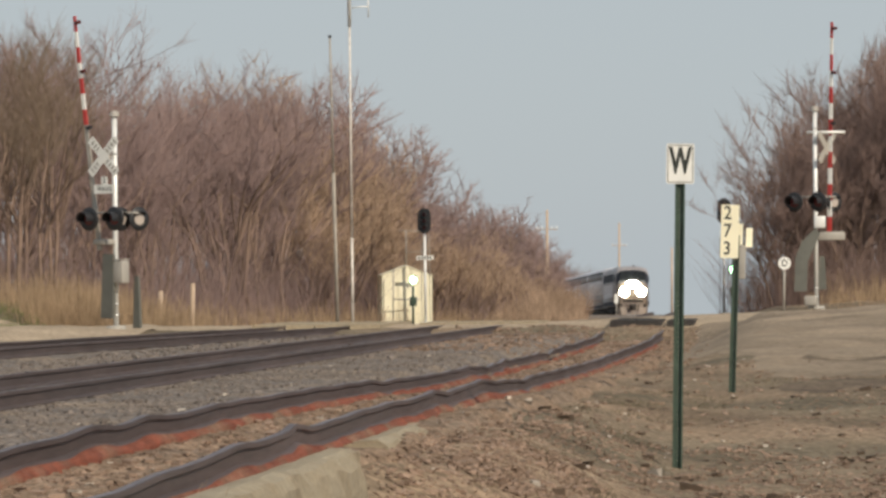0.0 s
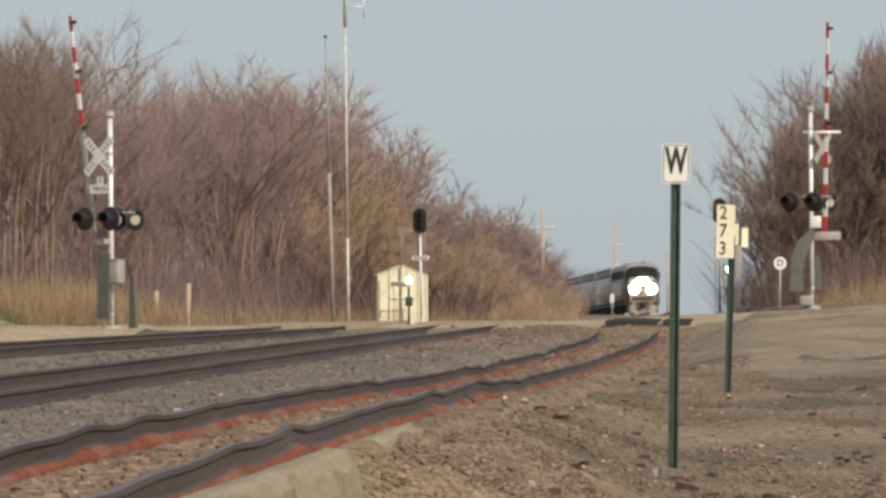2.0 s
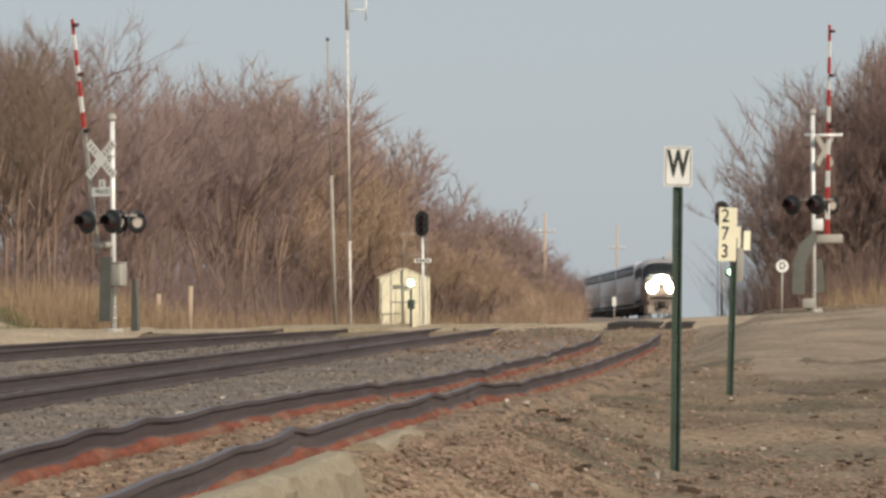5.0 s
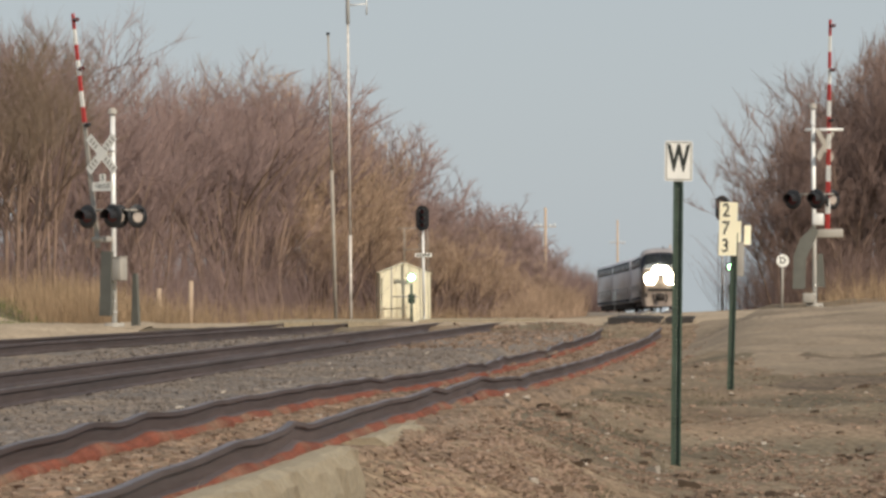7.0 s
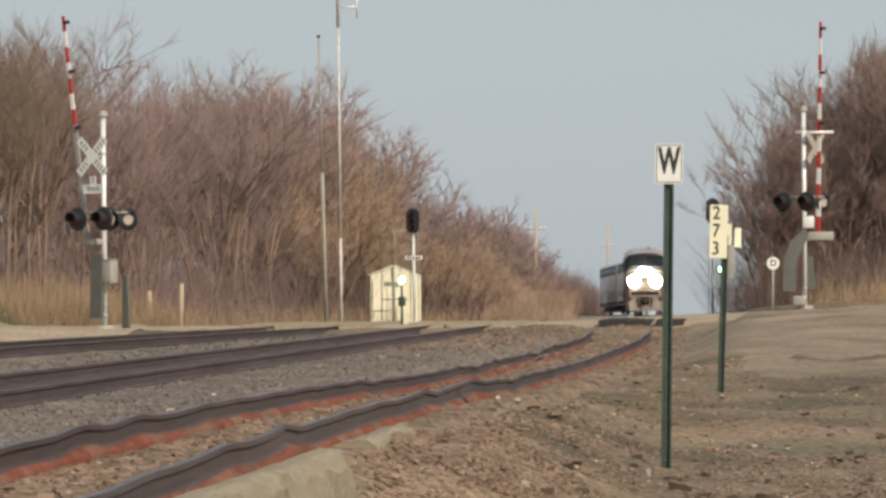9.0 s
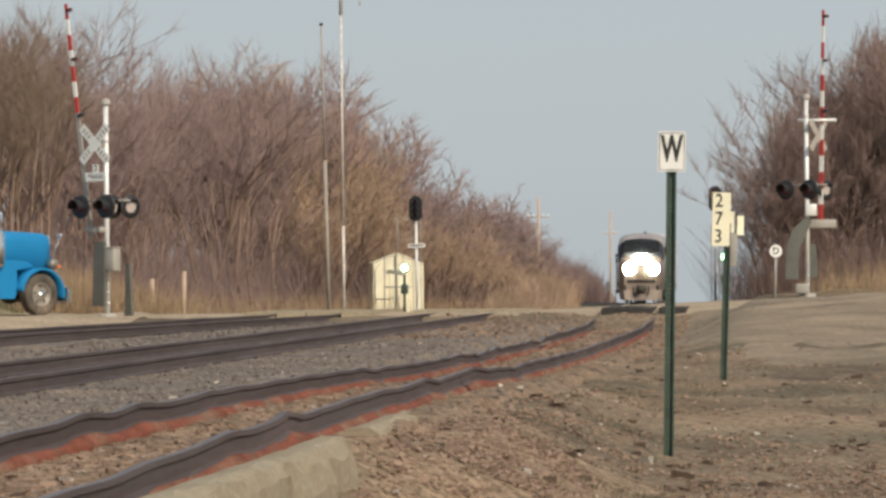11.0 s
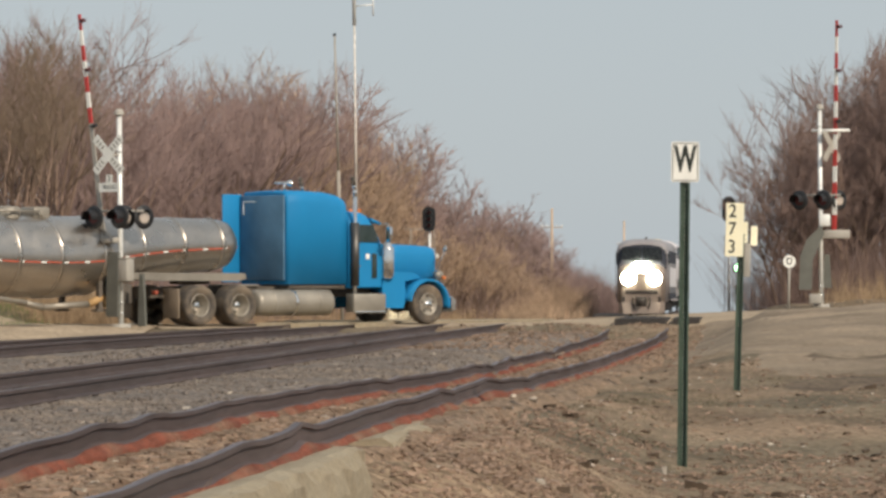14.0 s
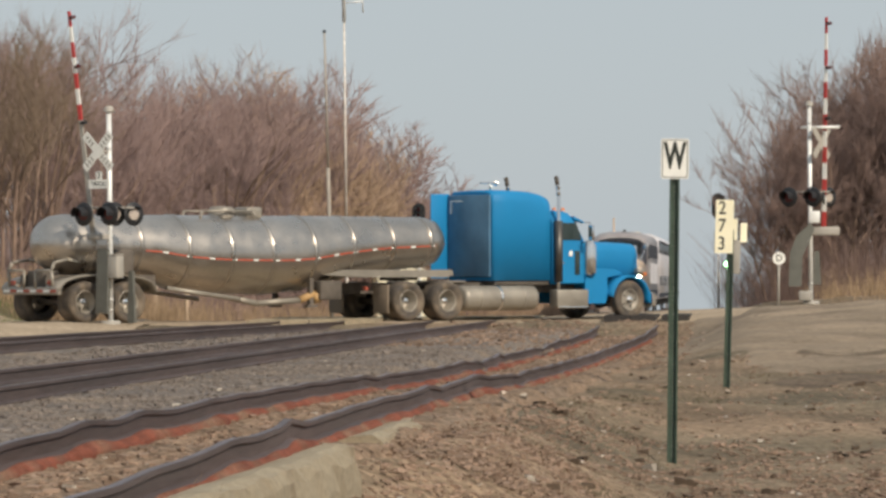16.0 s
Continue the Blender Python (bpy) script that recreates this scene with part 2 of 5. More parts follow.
def field_z(x, y):
    z = np.interp(y, [0, 40, 53, 77, 100, 124, 134, 150, 200, 300, 800], [-1.1, -1.05, -1.0, -0.67, -0.3, 0.17, 0.27, 0.27, -0.4, -1.4, -5.6]) - 0.011 * np.clip(y - 800, 0, None)
    return z + np.clip(x + 3, 0, 12) * 0.055 * step(95, 130, y)


ROAD_AT, ROAD_DIR = Vector((-6.6, 132.4)), Vector((math.cos(radians(43)), math.sin(radians(43))))
ROAD_SIDE = Vector((-ROAD_DIR.y, ROAD_DIR.x))


def road_z(a):
    """Road height at a metres along the road from the track."""
    return np.interp(a, [-120, -60, -30, -14, 0, 8, 16, 60, 120], [-0.2, 0.1, 0.05, -0.02, 0.0, 0.25, 0.45, 0.3, -1])


def ground_z(x, y):
    x, y = np.asarray(x, float), np.asarray(y, float)
    bed = main_z(y) - 0.30
    near = np.minimum(near_z(y), main_z(y) + 0.05) - 0.34
    left = np.interp(y, [0, 90, 130, 150, 800], [-0.5, -0.35, -0.25, -0.4, -5.6]) - 0.011 * np.clip(y - 800, 0, None) + 0.75 * step(-19.6, -22.5, x) * step(108, 126, y) * step(170, 140, y)
    swing = 0.00114 * np.clip(y - 350, 0, 40) ** 2 + 0.0912 * np.clip(y - 390, 0, None)     # the bank follows the bend
    z = left + (bed - left) * step(-19, -16.8, x + swing)
    z = z + (near - z) * step(-6.6, -5.9, x)
    brink = np.interp(y, [0, 38.3, 40.5], [-4.1, -4.1, -3.3])
    z = z + (field_z(x, y) - z) * step(0, np.interp(y, [0, 38.3, 41], [1.3, 1.5, 2.0]), x - brink)
    a = (x - ROAD_AT.x) * ROAD_DIR.x + (y - ROAD_AT.y) * ROAD_DIR.y
    b = np.abs((x - ROAD_AT.x) * ROAD_SIDE.x + (y - ROAD_AT.y) * ROAD_SIDE.y)
    on = step(7.5, 3.6, b) * step(130, 90, np.abs(a))
    return z + (road_z(a) - 0.06 - z) * on


def sheet(name, xs, ys, height, material, label, rough=0.0, seed=3, category="ground"):
    """A sheet of ground over a grid of places."""
    gx, gy = np.meshgrid(xs, ys)
    z = height(gx, gy)
    if rough:
        rng = np.random.RandomState(seed)
        z = z + rng.uniform(-rough, rough, z.shape)
    nx, ny = len(xs), len(ys)
    v = np.stack([gx, gy, z], -1).reshape(-1, 3).tolist()
    f = [(j * nx + i, j * nx + i + 1, j * nx + nx + i + 1, j * nx + nx + i) for j in range(ny - 1) for i in range(nx - 1)]
    me = bpy.data.meshes.new(name)
    me.from_pydata(v, [], f)
    me.polygons.foreach_set("use_smooth", [True] * len(f))
    me.materials.append(material)
    return tagged(new(name, me), label, category, kind="structure")


def grow(a, b, first, ratio):
    out, s = [a], first
    while out[-1] < b:
        out.append(out[-1] + s)
        s *= ratio
    return out


def swell(x, y):
    """Low unevenness of a field."""
    return 0.035 * np.sin(x * 1.7 + y * 0.23) * np.sin(y * 0.41 + x * 0.5) + 0.02 * np.sin(x * 3.1 - y * 0.9)


gxs = [-p for p in reversed(grow(32, 1500, 6, 1.35))] + list(np.arange(-31.5, 14, 0.35)) + grow(14, 1500, 2, 1.3)
gys = [-p for p in reversed(grow(0, 300, 10, 1.5))][:-1] + list(np.arange(0, 24, 4)) + list(np.arange(24, 160, 0.6)) + grow(160, 3500, 2, 1.08)
sheet("ground", gxs, gys, lambda x, y: ground_z(x, y) + swell(x, y) * (1 - step(-6, -9, x) * step(-20, -16, x)),
      FIELD, "dry brown winter field with thin grass and bare earth", 0.025)


def bed_height(x, y):
    crown = 0.02 - 0.55 * np.clip(np.abs(x + 11.4) - 5.35, 0, 1)
    return main_z(y) - 0.215 + crown


sheet("ballast_bed", list(np.arange(-17.2, -5.55, 0.12)), list(np.arange(24, 70, 0.18)) + grow(70, 350, 0.3, 1.02), bed_height, BALLAST,
      "grey crushed stone ballast under the main tracks", 0.028, 5, "ballast")


def old_bed_height(x, y):
    return np.minimum(near_z(y), main_z(y) + 0.05) - 0.235 - np.interp(y, [0, 38.3, 40], [2.2, 2.2, 0.7]) * np.clip(x - np.interp(y, [0, 38.3, 40], [-3.98, -3.98, -3.55]), 0, 1) - 0.1 * np.clip(-5.75 - x, 0, 1) + 0.03 * np.sin(y * 1.3) * np.sin(x * 4)


sheet("old_track_bed", list(np.arange(-6.1, -2.75, 0.10)), list(np.arange(24, 70, 0.18)) + grow(70, 142, 0.3, 1.01), old_bed_height, CHIPS,
      "tan gravel and earth bed of an old track", 0.03, 6, "ballast")

# the bare sandy shoulder where the road meets the field
def shoulder_edge(x):
    """Where the sandy ground gives way to the field, nearer out in the field than beside the track."""
    return 103 - 16.5 * step(-1.9, -0.7, x) + 0.9 * np.sin(x * 0.9) + 0.8 * np.sin(x * 2.3 + 1)


sheet("road_shoulder", list(np.arange(-3.9, 16, 0.4)), list(np.arange(82, 134, 0.5)),
      lambda x, y: ground_z(x, y) + swell(x, y) + 0.03 - 0.12 * step(0, 1, (shoulder_edge(x) - y) / 3) - 0.3 * step(-3.2, -3.8, x),
      SANDY, "pale sandy shoulder beside the gravel road", 0.012, 9)

# two strips of darker soil across the field
for y0, y1, x0, seed in ((91.5, 99.5, -0.9, 14), (77.0, 85.5, -1.2, 15)):
    sheet("soil_strip", list(np.arange(x0, 9, 0.25)), list(np.arange(y0, y1, 0.3)),
          lambda x, y: ground_z(x, y) + swell(x, y) + 0.045 - 0.07 * np.abs((y - (y0 + y1) / 2) / (y1 - y0) * 2 + 0.35 * np.sin(x * 1.3 + seed)) - 0.1 * step(x0 + 0.8, x0, x),
          SOIL, "strip of darker soil across the field", 0.02, seed)

# the gravel apron along the far side track
sheet("gravel_apron", list(np.arange(-26, -16.3, 0.4)), list(np.arange(88, 126, 0.6)),
      lambda x, y: ground_z(x, y) + swell(x, y) + 0.05 - 0.3 * step(0, 1, (-23.5 + 0.7 * np.sin(y * 0.7) - x) / 2),
      ROAD, "pale gravel apron beside the side track", 0.014, 12)

# the gravel road over the tracks
road = Mesh()
cross = [(-3.9, -0.12), (-3.3, 0.0), (-1.7, 0.03), (0, 0.05), (1.7, 0.03), (3.3, 0.0), (3.9, -0.12)]
rings = []
for a in np.arange(-110, 110.1, 1.0):
    row = []
    for b, h in cross:
        p = ROAD_AT + ROAD_DIR * a + ROAD_SIDE * (b + 0.15 * math.sin(a * 0.8 + b))
        row.append((p.x, p.y, float(road_z(a)) + h - 0.035))
    rings.append(row)
road.loft(rings, close=False, caps=False)
tagged(part("road", road, ROAD), "pale dusty gravel road over the railway crossing", "road", kind="structure")


# ---------------------------------------------------------------- tracks
def bend_x(y):
    """How far the main line swings aside beyond the crossing."""
    b = min(max(0.0, y - 350), 40.0)
    return float(np.interp(y, [130, 200, 285, 340, 365, 395, 440], [0, 0.2, 0.28, 0.0, -0.22, -0.22, 0.0])) - 0.0088 * max(0, y - 130) - 0.00114 * b ** 2 - 0.0912 * max(0.0, y - 390)


def rail_x(x0, y, wave, seed):
    drift = 1.75 * min(1.3, max(0.0, (y - 86) / 34)) if x0 < -13 else 0.0     # the side track draws in to the main line
    return x0 + drift + bend_x(y) + wave * (0.5 * math.sin(y * 0.9 + seed) + 0.5 * math.sin(y * 0.47 + 2 * seed))


# humps and dips of the old rails, fitted to the camera's view: place, height, length
HUMPS = {1.755: [(33.8, 0.03, 0.8), (37.6, 0.055, 0.6), (39.4, -0.02, 0.8), (51.2, 0.035, 0.8), (53.2, -0.035, 0.7), (58.6, 0.04, 1.5), (67, -0.03, 1.2), (104, 0.02, 3)],
         0.245: [(36.8, 0.035, 1.0), (39.9, 0.03, 0.8), (44.7, 0.02, 0.8), (62.3, -0.03, 1.2), (77.5, 0.03, 1.0), (81.7, -0.035, 1.0), (85.9, 0.05, 1.0), (100.4, -0.06, 1.5), (107, 0.05, 2.0)]}


def rail_bump(y, wave, seed):
    if round(seed, 3) in HUMPS:
        return sum(h * math.exp(-((y - p) / w) ** 2) for p, h, w in HUMPS[round(seed, 3)]) + 0.006 * math.sin(y * 1.9 + seed) - 0.012 * (seed > 1)
    return wave * (0.5 * math.sin(y * 1.15 + seed * 1.7) + 0.6 * math.sin(y * 0.62 + seed) + 0.35 * math.sin(y * 2.3 + seed * 3))


RAIL_OUTLINE = [(-0.036, 0.0), (0.036, 0.0), (0.037, -0.035), (0.012, -0.048), (0.010, -0.14), (0.07, -0.165), (0.07, -0.18),
                (-0.07, -0.18), (-0.07, -0.165), (-0.010, -0.14), (-0.012, -0.048), (-0.037, -0.035)]


def rail(parent, x0, y0, y1, height, wave=0.0, seed=0.0, material=None):
    ys = list(np.arange(y0, min(y1, 150), 0.5)) + ([] if y1 <= 150 else list(np.arange(150, y1, 4.0))) + [y1]
    rings = [[(rail_x(x0, y, wave, seed) + p, y, float(height(y)) + rail_bump(y, wave, seed) + q) for p, q in RAIL_OUTLINE] for y in ys]
    body = part("rail", Mesh().loft(rings, smooth=False), material or RAIL, parent)
    top = [[(rail_x(x0, y, wave, seed) + p, y, float(height(y)) + rail_bump(y, wave, seed) + q) for p, q in
            ((-0.03, 0.0005), (0.03, 0.0005), (0.03, 0.004), (-0.03, 0.004))] for y in ys]
    part("running_surface", Mesh().loft(top, smooth=False), HEAD, body, "worn grey running surface of the rail")
    return body


def ties(parent, x0, y0, y1, height, seed):
    rng = random.Random(seed)
    y, k = y0, 0
    m = Mesh()
    while y < y1:
        z = float(height(y)) - 0.165
        w = rng.uniform(0.10, 0.125)
        e = rng.uniform(-0.06, 0.06)
        m.box(x0 - 1.3 + e, x0 + 1.3 + e, y - w, y + w, z - 0.17, z - rng.uniform(0.02, 0.05))
        y += 0.55 + rng.uniform(-0.03, 0.03)
    tagged(part("ties", m, TIE, parent, "weathered wooden ties half buried in stone"), kind="stuff")


for x0, label in ((-9.1, "railway main track with dark steel rails"), (-14.65, "far railway side track with dark rails")):
    tr = thing("railway_track", label, "track", kind="structure")
    for e in (-0.755, 0.755):
        rail(tr, x0 + e, 24, 500 if x0 > -10 else 135, main_z, 0.0015, x0 + e)
    ties(tr, x0, 24, 150, main_z, 4)
old = thing("railway_track", "old sagging railway track with wavy rusty rails", "track", kind="structure")
for e in (-0.755, 0.755):
    r = rail(old, -4.85 + e, 24, 141, near_z, 0.026, 1 + e)
    rings = []
    for y in np.arange(24, 121, 0.2):
        x, z = rail_x(-4.85 + e, y, 0.026, 1 + e), float(near_z(y)) + rail_bump(y, 0.026, 1 + e)
        k = 0.016 * math.sin(y * 2.3 + e) + 0.008 * math.sin(y * 5.1)
        rings.append([(x + 0.075, y, z - 0.155 + k * 0.4), (x + 0.13 + k, y, z - 0.20), (x + 0.15 + k, y, z - 0.30), (x - 0.1, y, z - 0.30), (x - 0.1, y, z - 0.19)])
    part("rusted_foot", Mesh().loft(rings), RUST, old, "crumbling red rust along the foot of the rail")
ties(old, -4.85, 53, 125, lambda y: near_z(y) - 0.05, 8)

# ---------------------------------------------------------------- trees and brush
def stick(m, a, b, r0, r1):
    """A three-sided tapered twig."""
    d = (b - a).normalized()
    s = d.cross(Vector((0.31, 0.52, 0.8))).normalized()
    u = d.cross(s)
    n = len(m.v)
    for p, r in ((a, r0), (b, r1)):
        for k in (0, 2.094, 4.189):
            q = p + (s * math.cos(k) + u * math.sin(k)) * r
            m.v.append((q.x, q.y, q.z))
    m.f += [(n, n + 1, n + 4, n + 3), (n + 1, n + 2, n + 5, n + 4), (n + 2, n, n + 3, n + 5)]
    m.smooth += [True] * 3


def spike(m, a, b, r):
    """A three-sided twig that runs out to a point."""
    d = (b - a).normalized()
    s = d.cross(Vector((0.31, 0.52, 0.8))).normalized()
    u = d.cross(s)
    n = len(m.v)
    m.v += [tuple(a + (s * math.cos(k) + u * math.sin(k)) * r) for k in (0, 2.094, 4.189)] + [tuple(b)]
    m.f += [(n, n + 1, n + 3), (n + 1, n + 2, n + 3), (n + 2, n, n + 3)]
    m.smooth += [True] * 3


def bare_tree(seed, height, spread, stems, dense, fine):
    """Trunk and crown meshes of a leafless tree: stems that fork four times into fine twigs."""
    rng = random.Random(seed)
    trunk, crown = Mesh(), Mesh()

    def limb(p, d, length, r, level):
        n = (3, 3, 2, 2, 1)[level]
        pts = [p]
        for k in range(n):
            d = (d + Vector((rng.uniform(-1, 1), rng.uniform(-1, 1), rng.uniform(-0.3, 0.6))) * (0.16 + 0.05 * level)).normalized()
            pts.append(pts[-1] + d * (length / n))
        for k in range(n):
            ra, rb = r * (1 - 0.45 * k / n), r * (1 - 0.45 * (k + 1) / n)
            if level < 2:
                trunk.cyl(pts[k], pts[k + 1], ra, rb, n=6, caps=False)
            elif level == 4:
                spike(crown, pts[k], pts[k + 1], ra)
            else:
                stick(crown, pts[k], pts[k + 1], ra, rb)
        if level == 4:
            return
        kids = (4, 4, dense, dense + 2)[level]
        for k in range(kids):
            at = rng.uniform(0.3, 1.0) if k else 1.0
            seg = min(n - 1, int(at * n))
            q = pts[seg].lerp(pts[seg + 1], min(1, at * n - seg))
            out = Vector((rng.uniform(-1, 1), rng.uniform(-1, 1), rng.uniform(-0.25, 0.75)))
            nd = (d * (0.9 if level else 1.0) + out.normalized() * rng.uniform(0.45, 0.9) * spread).normalized()
            limb(q, nd, length * rng.uniform(0.5, 0.74), max(r * rng.uniform(0.38, 0.54), fine), level + 1)

    for k in range(stems):
        a = 6.28 * k / stems + rng.uniform(-0.4, 0.4)
        lean = rng.uniform(0.08, 0.34) * (stems > 1)
        limb(Vector((0.15 * math.cos(a), 0.15 * math.sin(a), -0.2)), Vector((lean * math.cos(a), lean * math.sin(a), 1)).normalized(),
             height * rng.uniform(0.36, 0.46), height * 0.008 + 0.015, 0)
    return trunk, crown


def tree_kind(seed, height, spread, stems, dense, twig, label, fine=0.009):
    t, c = bare_tree(seed, height, spread, stems, dense, fine)
    top = thing("bare_tree", label, "tree", group="leafless trees along the tracks", at=pose(0, -900, -40))
    part("trunk", t, BARK, top)
    part("crown", c, twig, top, "bare brown twigs")
    TALLEST[top] = np.percentile([p[2] for p in c.v], 99.5)
    return top


TALLEST = {}
KINDS = [tree_kind(11, 10.0, 1.0, 3, 5, TWIG, "tall leafless tree with a dense crown of brown twigs"),
         tree_kind(12, 9.0, 1.1, 4, 4, TWIG, "leafless many-stemmed tree with red-brown twigs"),
         tree_kind(13, 8.5, 0.9, 3, 5, TWIG, "leafless tree with upswept brown twigs"),
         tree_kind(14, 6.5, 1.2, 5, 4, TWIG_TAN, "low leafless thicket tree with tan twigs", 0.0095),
         tree_kind(15, 9.5, 0.8, 2, 6, TWIG, "slender leafless tree beside the tracks"),
         tree_kind(16, 7.0, 1.1, 4, 4, TWIG, "small leafless tree far along the line", 0.014),
         tree_kind(17, 11.0, 0.9, 1, 5, TWIG_OLIVE, "tall leafless tree with an open crown"),
         tree_kind(18, 9.0, 1.1, 3, 5, TWIG_SHADED, "leafless tree with mauve-brown twigs painted darker as in shade", 0.011),
         tree_kind(19, 9.0, 0.9, 3, 5, TWIG_SHADED, "leafless tree with dense twigs painted darker as in shade", 0.011)]


def plant(kind, x, y, height, turn, lean=0.0):
    size = height / TALLEST[KINDS[kind]]
    m = pose(x, y, float(ground_z(x, y)) - 0.05, lean, 0, turn)
    ob = copy_thing(KINDS[kind], m)
    ob.scale = (size, size, size)
    return ob


rng = random.Random(77)


def wood_edge(y):
    """Where the wood begins, left of the tracks; it closes in with distance."""
    return float(np.interp(y, [130, 240, 262, 280, 330, 360, 400, 440, 480, 560], [-25.5, -24.5, -22.2, -20.8, -18.6, -19.8, -22.0, -25.2, -33, -60]))


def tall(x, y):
    """Height of the wood's canopy, set by bearing to fit the camera's view."""
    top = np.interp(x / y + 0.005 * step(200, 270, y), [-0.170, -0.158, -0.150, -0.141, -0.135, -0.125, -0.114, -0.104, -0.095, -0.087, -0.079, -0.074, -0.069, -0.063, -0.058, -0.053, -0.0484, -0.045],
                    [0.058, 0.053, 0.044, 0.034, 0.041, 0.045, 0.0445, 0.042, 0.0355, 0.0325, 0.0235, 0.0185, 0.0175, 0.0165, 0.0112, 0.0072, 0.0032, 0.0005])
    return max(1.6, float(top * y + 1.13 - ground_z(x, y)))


# the wood on the far side of the tracks, ever farther away along the line
for k in range(64):
    y = 137 + 4.5 * k + rng.uniform(-2, 2)
    for depth in ((0.5, 4), (4, 10)) if y < 300 else ((0.5, 4),):
        kind = 5 if y > 262 else rng.choice((6, 6, 4)) if y < 152 else rng.choice((0, 1, 2, 4, 4)) if y < 215 or rng.random() < 0.7 else 3
        x = wood_edge(y) - rng.uniform(*depth)
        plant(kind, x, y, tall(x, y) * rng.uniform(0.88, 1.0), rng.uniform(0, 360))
# open-crowned trees at the wood's near end
for k in range(9):
    y = 141 + 2.6 * k + rng.uniform(-1, 1)
    x = y * rng.uniform(-0.178, -0.156)
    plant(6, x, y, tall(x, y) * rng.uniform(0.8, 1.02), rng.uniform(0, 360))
# low tan thicket before the wood, its twigs brightened to look sunlit and hazy
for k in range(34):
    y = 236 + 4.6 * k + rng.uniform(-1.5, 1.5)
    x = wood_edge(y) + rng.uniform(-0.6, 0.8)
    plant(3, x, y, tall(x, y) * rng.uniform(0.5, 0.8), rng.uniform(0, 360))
# the trees by the road at the other side
def roadside_height(x):
    return float(np.interp(x, [-2.8, -2.4, -1.1, 0.9, 3.1, 6.5], [3.6, 5.6, 8.6, 10.6, 12.3, 13.0]))


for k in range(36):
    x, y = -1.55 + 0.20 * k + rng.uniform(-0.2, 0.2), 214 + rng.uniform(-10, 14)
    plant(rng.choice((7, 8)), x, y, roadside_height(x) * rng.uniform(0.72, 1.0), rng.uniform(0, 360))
for ob in KINDS:
    for o in (*ob.children_recursive, ob):
        bpy.data.objects.remove(o)


def bush_strip(name, places, height, material, label, category, per, seed, thick=0.008, lean=0.35):
    """Many thin stalks over places (x, y, width)."""
    rng = random.Random(seed)
    m = Mesh()
    for x, y, w, h in places:
        for _ in range(per):
            px, py = x + rng.uniform(-w, w), y + rng.uniform(-w, w)
            base = Vector((px, py, float(ground_z(px, py)) - 0.05))
            d = Vector((rng.uniform(-lean, lean), rng.uniform(-lean, lean), 1)) * h * height * rng.uniform(0.5, 1.1)
            mid = base + d * 0.6
            stick(m, base, mid, thick, thick * 0.8)
            stick(m, mid, base + d + Vector((rng.uniform(-1, 1), rng.uniform(-1, 1), 0)) * 0.12 * h * height, thick * 0.8, thick * 0.3)
    return tagged(part(name, m, material), label, category, kind="stuff")


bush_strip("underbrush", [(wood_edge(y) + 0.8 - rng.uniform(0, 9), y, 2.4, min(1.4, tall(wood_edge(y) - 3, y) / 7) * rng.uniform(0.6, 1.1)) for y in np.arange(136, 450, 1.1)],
           3.6, TWIG, "tangled leafless brush under the trees", "brush", 40, 21, 0.0075, 0.85)
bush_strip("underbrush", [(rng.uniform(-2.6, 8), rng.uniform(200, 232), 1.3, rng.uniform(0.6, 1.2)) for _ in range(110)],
           3.4, TWIG_SHADED, "leafless brush under the roadside trees, painted darker as in shade", "brush", 60, 22, 0.009, 0.85)
bush_strip("tall_grass", [(rng.uniform(-30, -19.5), rng.uniform(126, 150), 1.2, rng.uniform(0.6, 1.2)) for _ in range(150)],
           0.95, GRASS, "tall dry straw-coloured grass beside the road", "grass", 28, 23, 0.007)
bush_strip("tall_grass", [(wood_edge(y) + (2 if y < 290 else 0.3) + rng.uniform(-2, 2) * (y < 290 or 0.4), y, 1.5 if y < 290 else 0.8, rng.uniform(0.6, 1.2)) for y in np.arange(146, 400, 1.6)],
           1.15, GRASS, "dry straw-coloured grass along the wood's edge", "grass", 28, 24, 0.009)
bush_strip("tall_grass", [(rng.uniform(0.8, 12), rng.uniform(142, 170), 1.3, rng.uniform(0.6, 1.2)) for _ in range(110)],
           0.9, GRASS, "tall dry grass on the road bank", "grass", 36, 25, 0.007)
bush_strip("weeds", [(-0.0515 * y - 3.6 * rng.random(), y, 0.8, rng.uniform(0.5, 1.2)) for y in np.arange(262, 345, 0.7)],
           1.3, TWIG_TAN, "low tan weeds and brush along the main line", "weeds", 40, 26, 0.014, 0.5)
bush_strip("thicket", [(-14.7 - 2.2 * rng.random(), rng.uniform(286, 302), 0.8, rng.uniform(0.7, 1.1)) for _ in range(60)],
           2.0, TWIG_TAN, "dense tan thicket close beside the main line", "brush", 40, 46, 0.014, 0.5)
bush_strip("green_grass", [(rng.uniform(-22.4, -20.7), rng.uniform(124, 134), 0.6, rng.uniform(0.6, 1.1)) for _ in range(70)],
           0.22, GREEN, "patch of green grass on the road bank", "grass", 25, 27, 0.007, 0.6)
bush_strip("dry_stalks", [(-3.9 + rng.uniform(-0.1, 0.15), rng.uniform(26, 31), 0.12, rng.uniform(0.6, 1.2)) for _ in range(9)],
           0.42, GRASS, "thin dry grass stalks beside the rail", "grass", 3, 28, 0.0035, 0.5)
bush_strip("short_grass", [(rng.uniform(-3.0, -1.5), 44 + 34 * rng.random() ** 1.2, 0.35, rng.uniform(0.6, 1.2)) for _ in range(230)],
           0.07, SHORT, "short dull olive-brown grass beside the old track", "grass", 28, 29, 0.006, 0.9)
